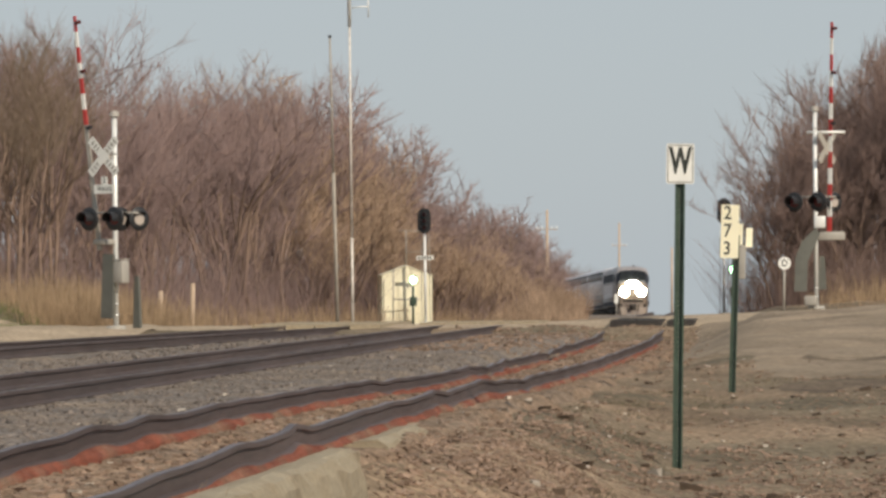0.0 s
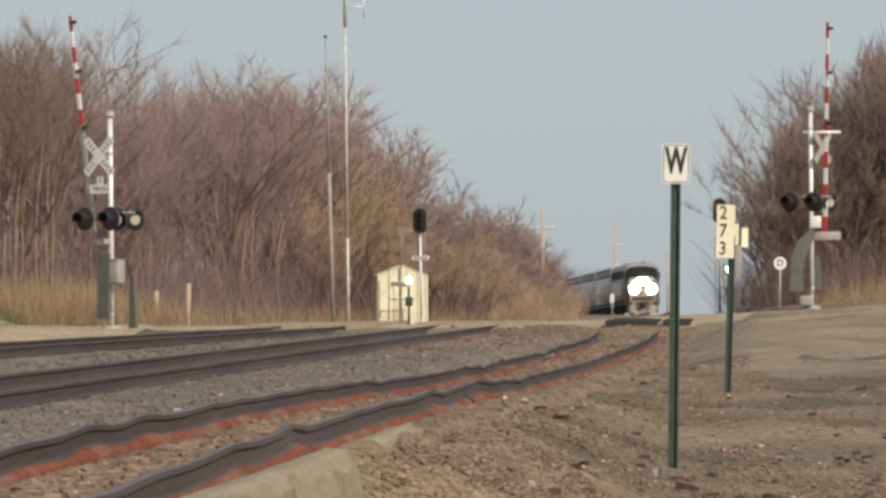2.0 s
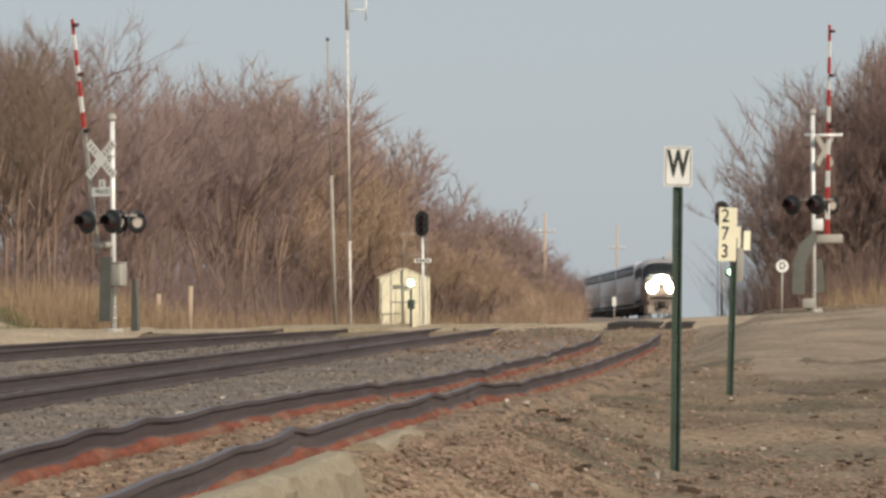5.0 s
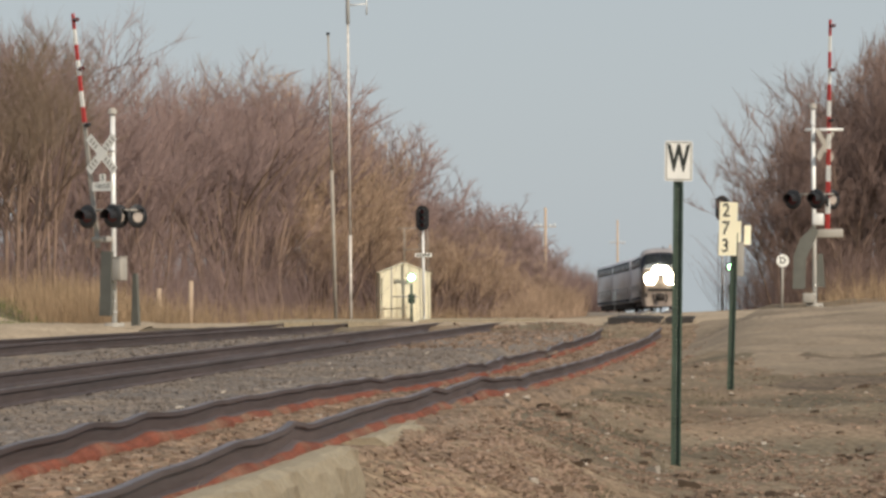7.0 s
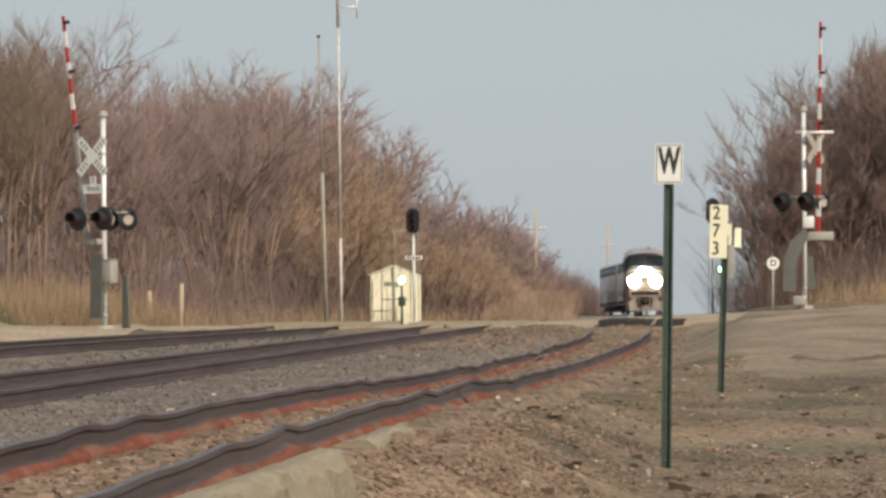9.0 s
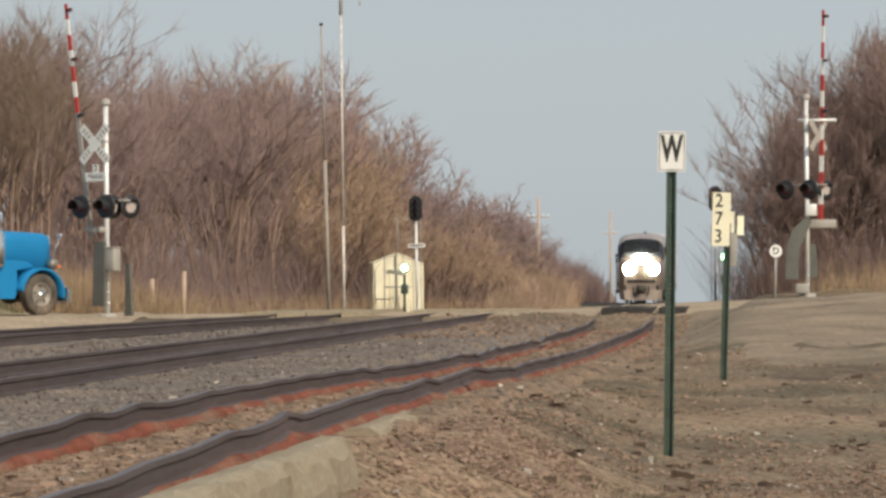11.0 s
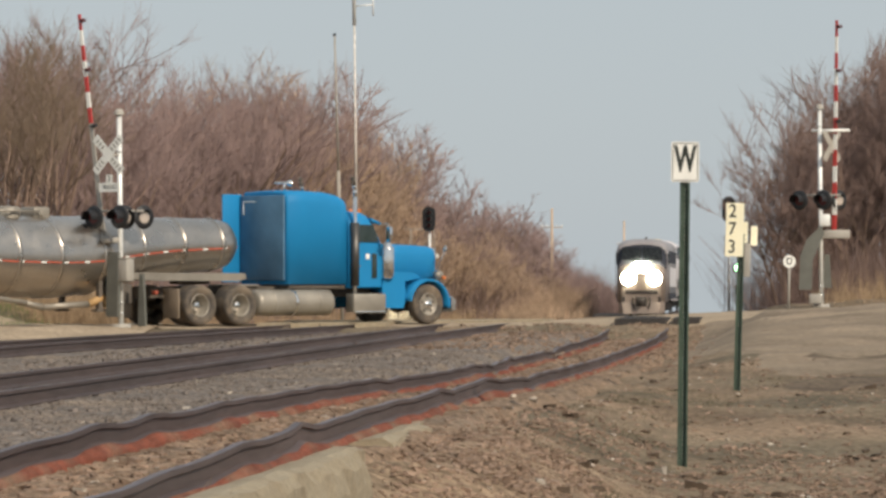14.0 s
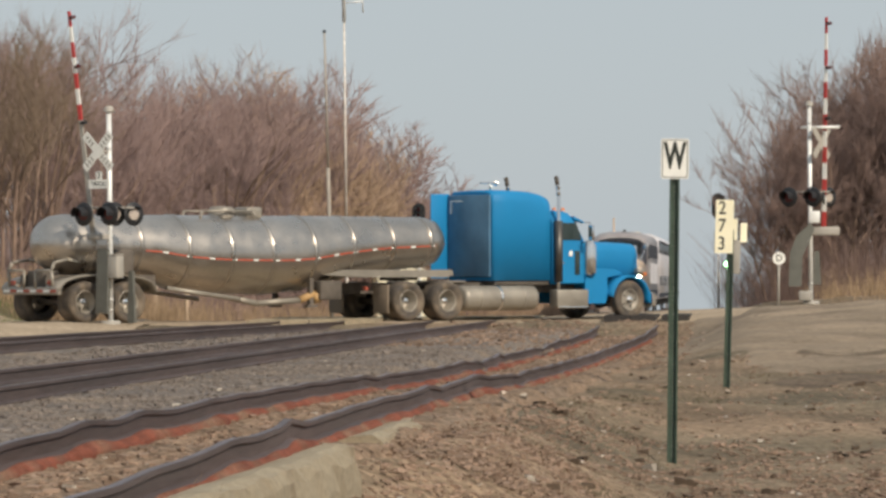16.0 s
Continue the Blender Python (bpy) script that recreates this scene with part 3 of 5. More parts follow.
bush_strip("short_grass", [(rng.uniform(-1.4, 3.5), rng.uniform(60, 100), 0.5, rng.uniform(0.6, 1.2)) for _ in range(100)],
           0.06, SHORT, "short dull grass in patches on the field", "grass", 26, 30, 0.007, 0.9)


def far_top(q):
    """Top of the low brush beyond the bend, by bearing, fitted to the camera's view."""
    return float(np.interp(q, [-0.060, -0.0484, -0.0451, -0.043, -0.0412], [0.006, 0.0026, 0.0010, -0.0015, -0.0055]))


FAR = [(-0.0595 + 0.0182 * rng.random(), rng.uniform(575, 600)) for _ in range(150)]
bush_strip("far_brush", [(q * y, y, 1.0, max(0.8, far_top(q) * y + 1.13 - float(ground_z(q * y, y))) * rng.uniform(0.75, 1.0)) for q, y in FAR],
           1.0, TWIG, "low leafless brush and trees beyond the bend", "brush", 26, 47, 0.04, 0.18)
bush_strip("deep_brush", [(wood_edge(y) - rng.uniform(8, 17), y, 2.0, rng.uniform(0.7, 1.1)) for y in np.arange(136, 330, 1.3)],
           5.0, TWIG, "dense brush deep in the wood", "brush", 40, 41, 0.011, 0.6)
bush_strip("tall_grass", [(rng.uniform(-21.2, -18.6), rng.uniform(126, 140), 0.7, rng.uniform(0.7, 1.3)) for _ in range(60)],
           1.1, GRASS, "clump of tall rusty dry grass behind the signal", "grass", 40, 42, 0.007)

# ---------------------------------------------------------------- signs and posts in the field
def rounded(w, h, r, n=5):
    pts = []
    for cx, cz, a0 in ((w / 2 - r, h / 2 - r, 0), (-w / 2 + r, h / 2 - r, 90), (-w / 2 + r, -h / 2 + r, 180), (w / 2 - r, -h / 2 + r, 270)):
        for k in range(n):
            a = radians(a0 + 90 * k / (n - 1))
            pts.append((cx + r * math.cos(a), cz + r * math.sin(a)))
    return pts


def channel(m, w, d, z0, z1):
    """A U-channel sign post, its open side to the camera."""
    t = 0.006
    o = [(-w / 2, -d / 2), (-w / 2 + 0.018, -d / 2), (-w / 2 + 0.022, d / 2 - t), (w / 2 - 0.022, d / 2 - t), (w / 2 - 0.018, -d / 2), (w / 2, -d / 2),
         (w / 2, -d / 2 + t), (w / 2 - 0.014, -d / 2 + t), (w / 2 - 0.018, d / 2), (-w / 2 + 0.018, d / 2), (-w / 2 + 0.014, -d / 2 + t), (-w / 2, -d / 2 + t)]
    return m.prism(o, z0, z1, 'z')


def holes(parent, z0, z1, gap, y, r=0.006):
    # pale discs painted on the post for the light in its punched holes
    m = Mesh()
    z = z0
    while z < z1:
        m.cyl((0, y, z), (0, y - 0.0015, z), r, n=6)
        z += gap
    tagged(part("post_holes", m, GREY, parent, "row of small pale discs standing for light in punched holes"), kind="stuff")


FACE = pose(0, 0, 0, 90, 0, 0)      # turns flat letters to face -y

x, y = -1.555, 53.8
z = float(ground_z(x, y))
w_sign = thing("whistle_sign", "white whistle sign with black letter on a green post", "sign", pose(x, y, z, 0, 0.6, 2))
p = part("post", channel(Mesh(), 0.112, 0.05, -0.3, 3.24), POST, w_sign, "dark green U-channel steel post")
holes(p, 0.1, 3.15, 0.051, 0.019)
plate = part("plate", Mesh().prism(rounded(0.312, 0.45, 0.03), -0.030, -0.026), WHITE, w_sign, "white plate with a thin black border", pose(0, 0, 3.42))
border = Mesh()
outer, inner = rounded(0.285, 0.423, 0.024), rounded(0.268, 0.406, 0.018)
n = len(outer)
border.add([(a, -0.0315, b) for a, b in outer] + [(a, -0.0315, b) for a, b in inner],
           [(i, (i + 1) % n, n + (i + 1) % n, n + i) for i in range(n)])
part("border", border, INK, plate)
words("letter_w", "W", 0.40, INK, plate, pose(0, -0.032, 0.02) @ FACE, 0.56, 0.014)
for bz in (0.19, -0.19):
    part("bolt", Mesh().cyl((0, -0.03, bz), (0, -0.04, bz), 0.009, n=8), STEEL, plate)

x, y = -1.355, 77.3
z = float(ground_z(x, y))
mile = thing("milepost", "white milepost plate with black stacked numerals on a green steel post", "sign", pose(x, y, z, 0, 1.6, 0))
p = part("post", channel(Mesh(), 0.11, 0.05, -0.3, 2.55), POST, mile, "dark green U-channel steel post")
holes(p, 0.1, 2.4, 0.051, 0.019)
plate = part("plate", Mesh().prism(rounded(0.29, 0.86, 0.012), -0.034, -0.029), CREAM, mile, "cream white upright plate", pose(-0.105, 0, 2.61))
for k, digit in enumerate("273"):
    words("numeral", digit, 0.30, INK, plate, pose(-0.04, -0.036, 0.29 - 0.285 * k) @ FACE, 0.85, 0.003)
part("back_plate", Mesh().prism(rounded(0.34, 0.34, 0.012), -0.022, -0.017), CREAM, mile, "cream plate behind the numerals", pose(-0.065, 0, 2.57))
side = part("side_plate", Mesh().prism(rounded(0.16, 0.31, 0.012), -0.004, 0.004), CREAM, mile, "second cream plate set across the post", pose(0.205, 0.05, 2.52, 0, 0, 50))
part("bracket", Mesh().box(0.03, 0.16, 0.0, 0.1, 1.85, 2.4, 0.01), GREY, mile, "grey steel stiffener behind the plates")

x, y = -0.97, 143.0
z = float(ground_z(x, y))
d_sign = thing("derail_sign", "round white sign with a black letter on a thin grey post", "sign", pose(x, y, z, 0, 0.8, 2))
part("post", Mesh().cyl((0, 0, -0.2), (0, 0, 1.45), 0.038, n=10), GREY, d_sign)
disc = part("disc", Mesh().cyl((0, -0.05, 0), (0, -0.042, 0), 0.19, n=28), WHITE, d_sign, "round white plate", pose(0, 0, 1.42))
words("letter_d", "D", 0.28, INK, disc, pose(0, -0.052, 0) @ FACE, 0.9, 0.003)


# ---------------------------------------------------------------- crossing signals
def lamp_unit(parent, at, reach=0.30):
    """One flashing lamp: a round black background, hood and lens; it faces -y in its own space."""
    u = part("lamp", Mesh().lathe([(0.001, 0.02), (0.29, 0.02), (0.30, 0.0), (0.29, -0.02), (0.17, -0.02)], 28, 'y'), BLACK, parent, "round black lamp background", at)
    part("housing", Mesh().lathe([(0.001, 0.20), (0.10, 0.19), (0.16, 0.12), (0.17, 0.02)], 20, 'y'), BLACK, u)
    hood = Mesh()
    rings = []
    for h, s in ((0.0, 1.0), (-0.5 * reach, 1.0), (-reach, 0.98)):
        rings.append([(0.175 * math.cos(radians(a)), h - 0.02 * (a == 90), 0.175 * math.sin(radians(a)) * s) for a in range(-20, 201, 20)] if reach > 0.2 else [(0.175 * math.cos(radians(a)), h, 0.175 * math.sin(radians(a))) for a in range(40, 141, 20)])
    hood.loft(rings, close=False, caps=False)
    part("hood", hood, BLACK, u)
    return u


def lens(parent, material):
    part("lens", Mesh().lathe([(0.001, -0.035), (0.08, -0.032), (0.155, -0.02)], 24, 'y'), material, parent)


def crossbuck(parent, at, back=False):
    for k, (tilt, off) in enumerate(((45, 0), (-45, -0.012))):
        blade = part("crossbuck_blade", Mesh().prism(rounded(1.22, 0.225, 0.02), off - 0.004, off + 0.004), WHITE if not back else GREY, parent,
                     "white crossbuck blade" if not back else "grey back of a crossbuck blade", at @ pose(0, 0, 0, 0, tilt, 0))
        if not back:
            for q in (-0.47, -0.36, -0.25, 0.2, 0.31, 0.42, 0.53):
                part("letter_bar", Mesh().box(q - 0.035, q + 0.015, off - 0.0065, off - 0.005, -0.065, 0.065), GREY, blade, "grey bar of lettering")


def gate_arm(parent, at, length, n=15, plain=0):
    """A raised arm: its foot at the pivot, its tip up, red and white."""
    arm = new("gate_arm")
    arm.parent, arm.matrix_basis = parent, at
    for k in range(n):
        a, b = length * k / n, length * (k + 1) / n
        w0, w1 = 0.075 - 0.035 * k / n, 0.075 - 0.035 * (k + 1) / n
        m = Mesh().loft([[(-w, -0.02, h), (w, -0.02, h), (w, 0.02, h), (-w, 0.02, h)] for w, h in ((w0, a), (w1, b - 0.001))], smooth=False)
        red = k >= plain and (n - 1 - k) % 2 == 0
        part("red_band" if red else "white_band" if k >= plain else "arm_foot", m, RED if red else WHITE if k >= plain else GREY, arm)
    for k, h in enumerate((length * 0.52, length * 0.76, length * 0.97)):
        part("arm_light", Mesh().cyl((0.05, -0.03, h), (0.19, -0.03, h), 0.05, n=10).cyl((0.0, -0.03, h), (0.05, -0.03, h), 0.025, n=8), LENS_DARK if k else BLACK, arm)
    return arm


def crossing_signal(at, height, turn, label, away=False, machine=1.45):
    """Mast with crossbuck, plate, two pairs of lamps, gate mechanism and raised arm. turn: the way that traffic comes from."""
    s = thing("crossing_signal", label, "crossing signal", at, group="crossing signals at the road")
    part("base", Mesh().cyl((0, 0, -0.3), (0, 0, 0.12), 0.28, 0.24, n=16).box(-0.22, 0.22, -0.22, 0.22, 0.0, 0.05), GREY, s, "grey junction base")
    part("mast", Mesh().cyl((0, 0, 0.0), (0, 0, height), 0.063, n=16).lathe([(0.075, height), (0.06, height + 0.06), (0.001, height + 0.08)], 16), ALU, s, "silver painted steel mast")
    for h in (0.35, 0.62, height - 0.6, height - 1.0):
        part("clamp", Mesh().cyl((0, 0, h), (0, 0, h + 0.05), 0.072, n=14), STEEL, s)
    face = pose(0, 0, 0, 0, 0, turn)
    crossbuck(s, face @ pose(0, -0.42, height - 1.05, 0, 0, 0) if not away else pose(0.36, 0.1, height - 1.15, 0, 0, 238), away)
    part("sign_bracket", Mesh().cyl((0, 0, height - 1.05), (0, -0.41, height - 1.05), 0.03, n=8), GREY, s, at=face if not away else pose(0, 0, -0.3, 0, 0, 90))
    if away:
        part("bracket", Mesh().cyl((-0.25, 0, 0), (0.9, 0, 0), 0.045, n=8), ALU, s, "pale bracket across the mast", pose(0, 0, height - 0.7))
    if not away:
        count = part("track_count_plate", Mesh().prism([(-0.34, -0.12), (0.34, -0.12), (0.34, 0.10), (0.10, 0.10), (0.10, 0.30), (-0.10, 0.30), (-0.10, 0.10), (-0.34, 0.10)], -0.40, -0.39),
                     WHITE, s, "white plate with the number of tracks", face @ pose(0, 0, height - 1.85))
        words("number", "3", 0.2, INK, count, pose(0, -0.402, 0.2) @ FACE)
        words("word", "TRACKS", 0.15, INK, count, pose(0, -0.402, -0.005) @ FACE, 0.9)
    drop = 0.18 if away else 0.0
    arm = part("lamp_crossarm", Mesh().cyl((-0.5, -0.3, 0), (0.5, -0.3, 0), 0.03, n=10).cyl((-0.5, 0.3, 0), (0.5, 0.3, 0), 0.03, n=10).cyl((0, -0.3, 0), (0, 0.3, 0), 0.03, n=8), GREY, s, "grey crossarm", face @ pose(0, 0, height - 2.45 - drop))
    for k, side in enumerate((-0.42, 0.42)):
        a = lamp_unit(s, face @ pose(side, -0.5, height - 2.6 - drop))
        lens(a, LENS_DARK)
        c = lamp_unit(s, pose(0.12 + 0.44 * k, 0.12 + 0.13 * k, height - 2.6 - drop, 0, 0, 44), 0.15)
        lens(c, LENS_SUNLIT)
    if not away:
        mech = part("gate_mechanism", Mesh().box(-0.16, 0.16, -0.14, 0.14, -0.28, 0.28, 0.03), GREY, s, "grey gate machine box", face @ pose(0.26, -0.1, machine))
        part("mechanism_lid", Mesh().box(-0.17, 0.17, -0.15, 0.15, 0.29, 0.32, 0.01), GREY, mech)
    if away:
        part("counterweight", Mesh().prism([(0.0, 0.15), (-0.42, -0.25), (-0.62, -0.75), (-0.66, -1.75), (-0.28, -1.75), (-0.24, -0.85), (-0.05, -0.45), (0.12, -0.05)], -0.05, 0.05), WEIGHT, s,
             "bent grey counterweight arm", pose(0, -0.2, 2.3))
        part("counterweight", Mesh().prism([(-0.02, 0.0), (0.14, 0.0), (0.19, -1.0), (-0.08, -1.0)], -0.04, 0.04), WEIGHT, s, "hanging grey counterweight arm", pose(0.12, 0.25, 1.6))
        part("arm_carrier", Mesh().box(-0.55, 0.32, -0.16, 0.16, -0.13, 0.13, 0.03), GREY, s, "pale carrier at the foot of the gate arm", pose(0.55, 0.1, 2.2))
        part("clamp_box", Mesh().box(-0.17, 0.17, -0.17, 0.17, -0.18, 0.18, 0.03), ALU, s, "pale box round the mast", pose(0.12, -0.05, 2.62))
        part("cable_box", Mesh().box(-0.26, 0.1, -0.2, 0.1, 0.12, 0.42, 0.03), GREY, s, "grey cable box at the foot", pose(-0.1, -0.1, 0))
    else:
        part("counterweight", Mesh().prism([(-0.17, 0.35), (0.17, 0.35), (0.19, -1.25), (-0.2, -1.25)], -0.04, 0.04), WEIGHT, s, "hanging grey counterweight arm", face @ pose(-0.04, -0.22, machine + 0.1, 0, 2, 0))
        part("counterweight", Mesh().prism([(-0.06, 0.1), (0.06, 0.1), (0.12, -1.2), (-0.12, -1.2)], -0.04, 0.04), WEIGHT, s, "hanging grey counterweight arm", face @ pose(0.48, 0.25, machine - 0.2))
        part("machine_cover", Mesh().box(-0.2, 0.2, -0.2, 0.2, 0.36, 0.50, 0.03), GREY, s, "pale cover over the gate machine", face @ pose(-0.18, -0.22, machine + 0.32))
    part("bell", Mesh().lathe([(0.001, 0.12), (0.09, 0.10), (0.12, 0.0), (0.13, -0.03)], 18), GREY, s, at=pose(0, 0, height - 0.02))
    return s, face


# the mast at the near end of the road, whose arm hangs by its far side
x, y = -17.35, 118.4
z = float(ground_z(x, y))
left_signal, lf = crossing_signal(pose(x, y, z, 0, -0.6, 0), 5.37, -33, "silver crossing signal mast with white crossbuck and raised gate arm")
gate_arm(left_signal, lf @ pose(-0.30, -0.25, 2.0, 0, -7.5, 0), 5.9, 15, 8)
x, y = 0.0, 144.0
z = float(ground_z(x, y))
right_signal, rf = crossing_signal(pose(x, y, z, 0, -0.5, 0), 6.0, -33, "silver crossing signal mast beyond the tracks with gate raised", True, 2.25)
gate_arm(right_signal, rf @ pose(0.25, 0.35, 2.3, 0, 1.5, 0), 6.3, 13)


# ---------------------------------------------------------------- railway signals, hut, poles
def block_signal(at, label, plate, lift=0.0):
    s = thing("block_signal", label, "railway signal", at, group="block signals along the line")
    part("mast", Mesh().cyl((0, 0, -0.3), (0, 0, 4.9 + lift), 0.07, n=12).box(-0.2, 0.2, -0.2, 0.2, -0.1, 0.25, 0.02), ALU, s, "silver painted mast")
    head = part("signal_head", Mesh().prism([(0.33 * math.cos(a), (0.62 - 0.33 if math.sin(a) > 0 else -0.62 + 0.33) + 0.33 * math.sin(a)) for a in [2 * math.pi * k / 28 + 0.01 for k in range(28)]], -0.02, 0.03), BLACK, s,
                "black oval signal background", pose(0, -0.2, 5.25 + lift))
    for k, h in enumerate((0.32, 0.0, -0.32)):
        part("hood", Mesh().loft([[(0.12 * math.cos(radians(a)), d, h + 0.12 * math.sin(radians(a))) for a in range(-10, 191, 20)] for d in (-0.02, -0.3)], close=False, caps=False), BLACK, head)
        part("lens", Mesh().cyl((0, -0.03, h), (0, -0.022, h), 0.105, n=16), LENS_DARK, head)
    part("ladder", Mesh().cyl((-0.2, 0.25, -0.2), (-0.2, 0.25, 4.7), 0.02, n=6).cyl((0.2, 0.25, -0.2), (0.2, 0.25, 4.7), 0.02, n=6), GREY, s, "grey ladder rails")
    if plate:
        pl = part("number_plate", Mesh().box(-0.42, 0.42, -0.12, -0.11, 0, 0.2), WHITE, s, "white plate with dark number bars", pose(0.02, 0, 3.33))
        m = Mesh()
        for k in range(5):
            m.box(-0.33 + 0.14 * k, -0.25 + 0.14 * k, -0.124, -0.122, 0.04, 0.16)
        part("number_bars", m, INK, pl)
    return s


def dwarf_lamp(at, label):
    """A low signal on a short post with its green lamp lit."""
    s = thing("low_signal", label, "railway signal", at)
    part("post", Mesh().cyl((0, 0, -1.0), (0, 0, 1.7), 0.06, n=10), POST, s, "dark post")
    b = part("case", Mesh().lathe([(0.001, 0.24), (0.18, 0.22), (0.23, 0.0), (0.22, -0.02)], 20, 'y'), BLACK, s, at=pose(0, 0, 2.0))
    # lens widened to stand in for the glow round the lamp
    part("green_light", Mesh().lathe([(0.001, -0.07), (0.115, -0.05), (0.175, -0.025)], 20, 'y'), G_LAMP, b, "lit green lens")
    part("relay_case", Mesh().box(-0.17, 0.17, -0.1, 0.1, 0.75, 1.2, 0.03), POST, s)
    return s


x, y = -19.2, 236.0
block_signal(pose(x, y, float(ground_z(x, y)), 0, -0.8, 0), "tall block signal with black oval head on a silver mast", True)
x, y = -19.32, 230.0
dwarf_lamp(pose(x, y, float(ground_z(x, y)) + 0.28), "low signal with a bright green lamp before the hut")
x, y = -4.45, 232.0
block_signal(pose(x, y, float(ground_z(x, y)) - 0.3), "block signal with black head beyond the crossing", False, 0.65)
x, y = -3.88, 225.0
dwarf_lamp(pose(x, y, float(ground_z(x, y)) + 0.70), "low signal with a bright green lamp beside the track")

x, y = -20.45, 238.5
hut = thing("signal_hut", "small cream metal signal hut with a low gable roof", "hut", pose(x, y, float(ground_z(x, y)) + 0.3, 0, 0, 10))
part("foundation", Mesh().box(-1.2, 1.2, -1.15, 1.15, -0.6, -0.15), CONCRETE, hut, "concrete footing")
part("wall", Mesh().prism([(-1.25, -0.2), (1.25, -0.2), (1.25, 2.25), (0.0, 2.72), (-1.25, 2.25)], -1.2, 1.2), CREAM, hut, "cream painted sheet metal walls")
for sx in (-1, 1):
    part("roof", Mesh().prism([(0, 2.73), (sx * 1.28, 2.25), (sx * 1.28, 2.29), (0, 2.79)], -1.24, 1.24), CREAM, hut, "cream metal roof slope")
door = part("door", Mesh().box(-0.45, 0.42, -1.24, -1.203, 0.05, 2.0, 0.01), CREAM, hut, "flush cream metal door")
part("handle", Mesh().box(0.28, 0.34, -1.28, -1.242, 0.9, 1.1, 0.01), GREY, door)
rail_m = Mesh().cyl((-0.75, -1.9, -0.2), (-0.75, -1.9, 2.6), 0.035, n=8).cyl((-0.75, -1.9, 1.1), (0.55, -1.9, 1.1), 0.03, n=8)
part("hand_rail", rail_m, GREY, hut, "thin grey pipe rail before the door")
part("aerial", Mesh().cyl((0.0, -0.6, 2.6), (0.0, -0.6, 4.5), 0.03, n=8).cyl((-0.35, -0.6, 4.5), (0.6, -0.6, 4.5), 0.025, n=6).cyl((0.0, -0.6, 3.45), (1.0, -0.6, 3.45), 0.022, n=6), GREY, hut, "thin pipe aerial")

PALE_POLE = paint("chalky_white_paint", (0.66, 0.61, 0.55), 0.6, 0.1, var=0.25, scale=1.2, grain=0.2, grain_scale=6)
DULL_POLE = paint("weathered_pole", (0.38, 0.34, 0.29), 0.7, 0.2, var=0.2, scale=1.5)
# the two radio masts beside the wood
x, y = -18.27, 189.0
mast = thing("radio_mast", "tall thin white radio mast", "mast", pose(x, y, float(ground_z(x, y)), 0, -0.65, 0))
part("pole", Mesh().cyl((0, 0, -0.3), (0, 0, 3.6), 0.055, n=10).cyl((0, 0, 3.6), (0, 0, 12.0), 0.046, 0.042, n=10), PALE_POLE, mast)
part("aerial", Mesh().cyl((0, 0, 11.95), (0, 0, 16.5), 0.075, 0.075, n=14), ALU, mast, "thick bright white aerial tube")
part("side_antenna", Mesh().cyl((0, 0, 12.7), (0.75, 0, 12.75), 0.03, n=6).cyl((0.75, 0, 12.3), (0.75, 0, 13.3), 0.03, n=6), ALU, mast)
x, y = -18.92, 189.5
mast = thing("radio_mast", "thin weathered grey radio mast", "mast", pose(x, y, float(ground_z(x, y)), 0, -1.6, 0))
part("pole", Mesh().cyl((0, 0, -0.3), (0, 0, 6.2), 0.072, n=10).cyl((0, 0, 6.2), (0, 0, 11.6), 0.045, 0.035, n=8), DULL_POLE, mast)
part("cap", Mesh().cyl((-0.06, 0, 11.6), (0.06, 0, 11.6), 0.06, n=8), BLACK, mast)


def utility_pole(x, y, z, height, label, arms):
    p = thing("utility_pole", label, "pole", pose(x, y, z), group="utility poles in the distance")
    part("pole", Mesh().cyl((0, 0, -1), (0, 0, height), 0.13, 0.09, n=10), WOOD, p)
    for h in arms:
        a = part("crossarm", Mesh().box(-0.75, 0.75, -0.04, 0.04, height - h - 0.03, height - h + 0.03, 0.008), WOOD, p)
        for q in (-0.7, -0.35, 0.35, 0.7):
            part("insulator", Mesh().lathe([(0.03, 0), (0.06, 0.03), (0.05, 0.1), (0.02, 0.16)], 10, at=(q, 0, height - h + 0.06)), WHITE, a)
    return p


utility_pole(-19.6, 350, -2.0, 8.4, "distant wooden utility pole with a crossarm", (1.4,))
utility_pole(-19.66, 480, -3.2, 10.3, "distant wooden utility pole behind the train", (2.3,))
utility_pole(-14.4, 480, -3.2, 7.8, "very distant thin utility pole", ())

# a small marker beside the bend
x, y = -14.75, 355.0
marker = thing("marker_post", "small white marker plate on a thin post by the bend", "marker", pose(x, y, float(ground_z(x, y))))
part("post", Mesh().cyl((0, 0, -0.3), (0, 0, 1.3), 0.05, n=8), GREY, marker)
part("plate", Mesh().prism(rounded(0.30, 0.72, 0.10), -0.07, -0.055), WHITE, marker, "upright white plate", pose(0, 0, 1.35))

# wooden fence posts by the tall grass
for x, y, h in ((-19.85, 152.0, 1.5), (-20.6, 150.0, 1.1)):
    p = Mesh().cyl((0, 0, -0.3), (0.03, 0, h), 0.085, 0.075, n=8)
    tagged(part("fence_post", p, WOOD, at=pose(x, y, float(ground_z(x, y)))), "weathered grey wooden fence post in dry grass", "fence post", "fence posts")

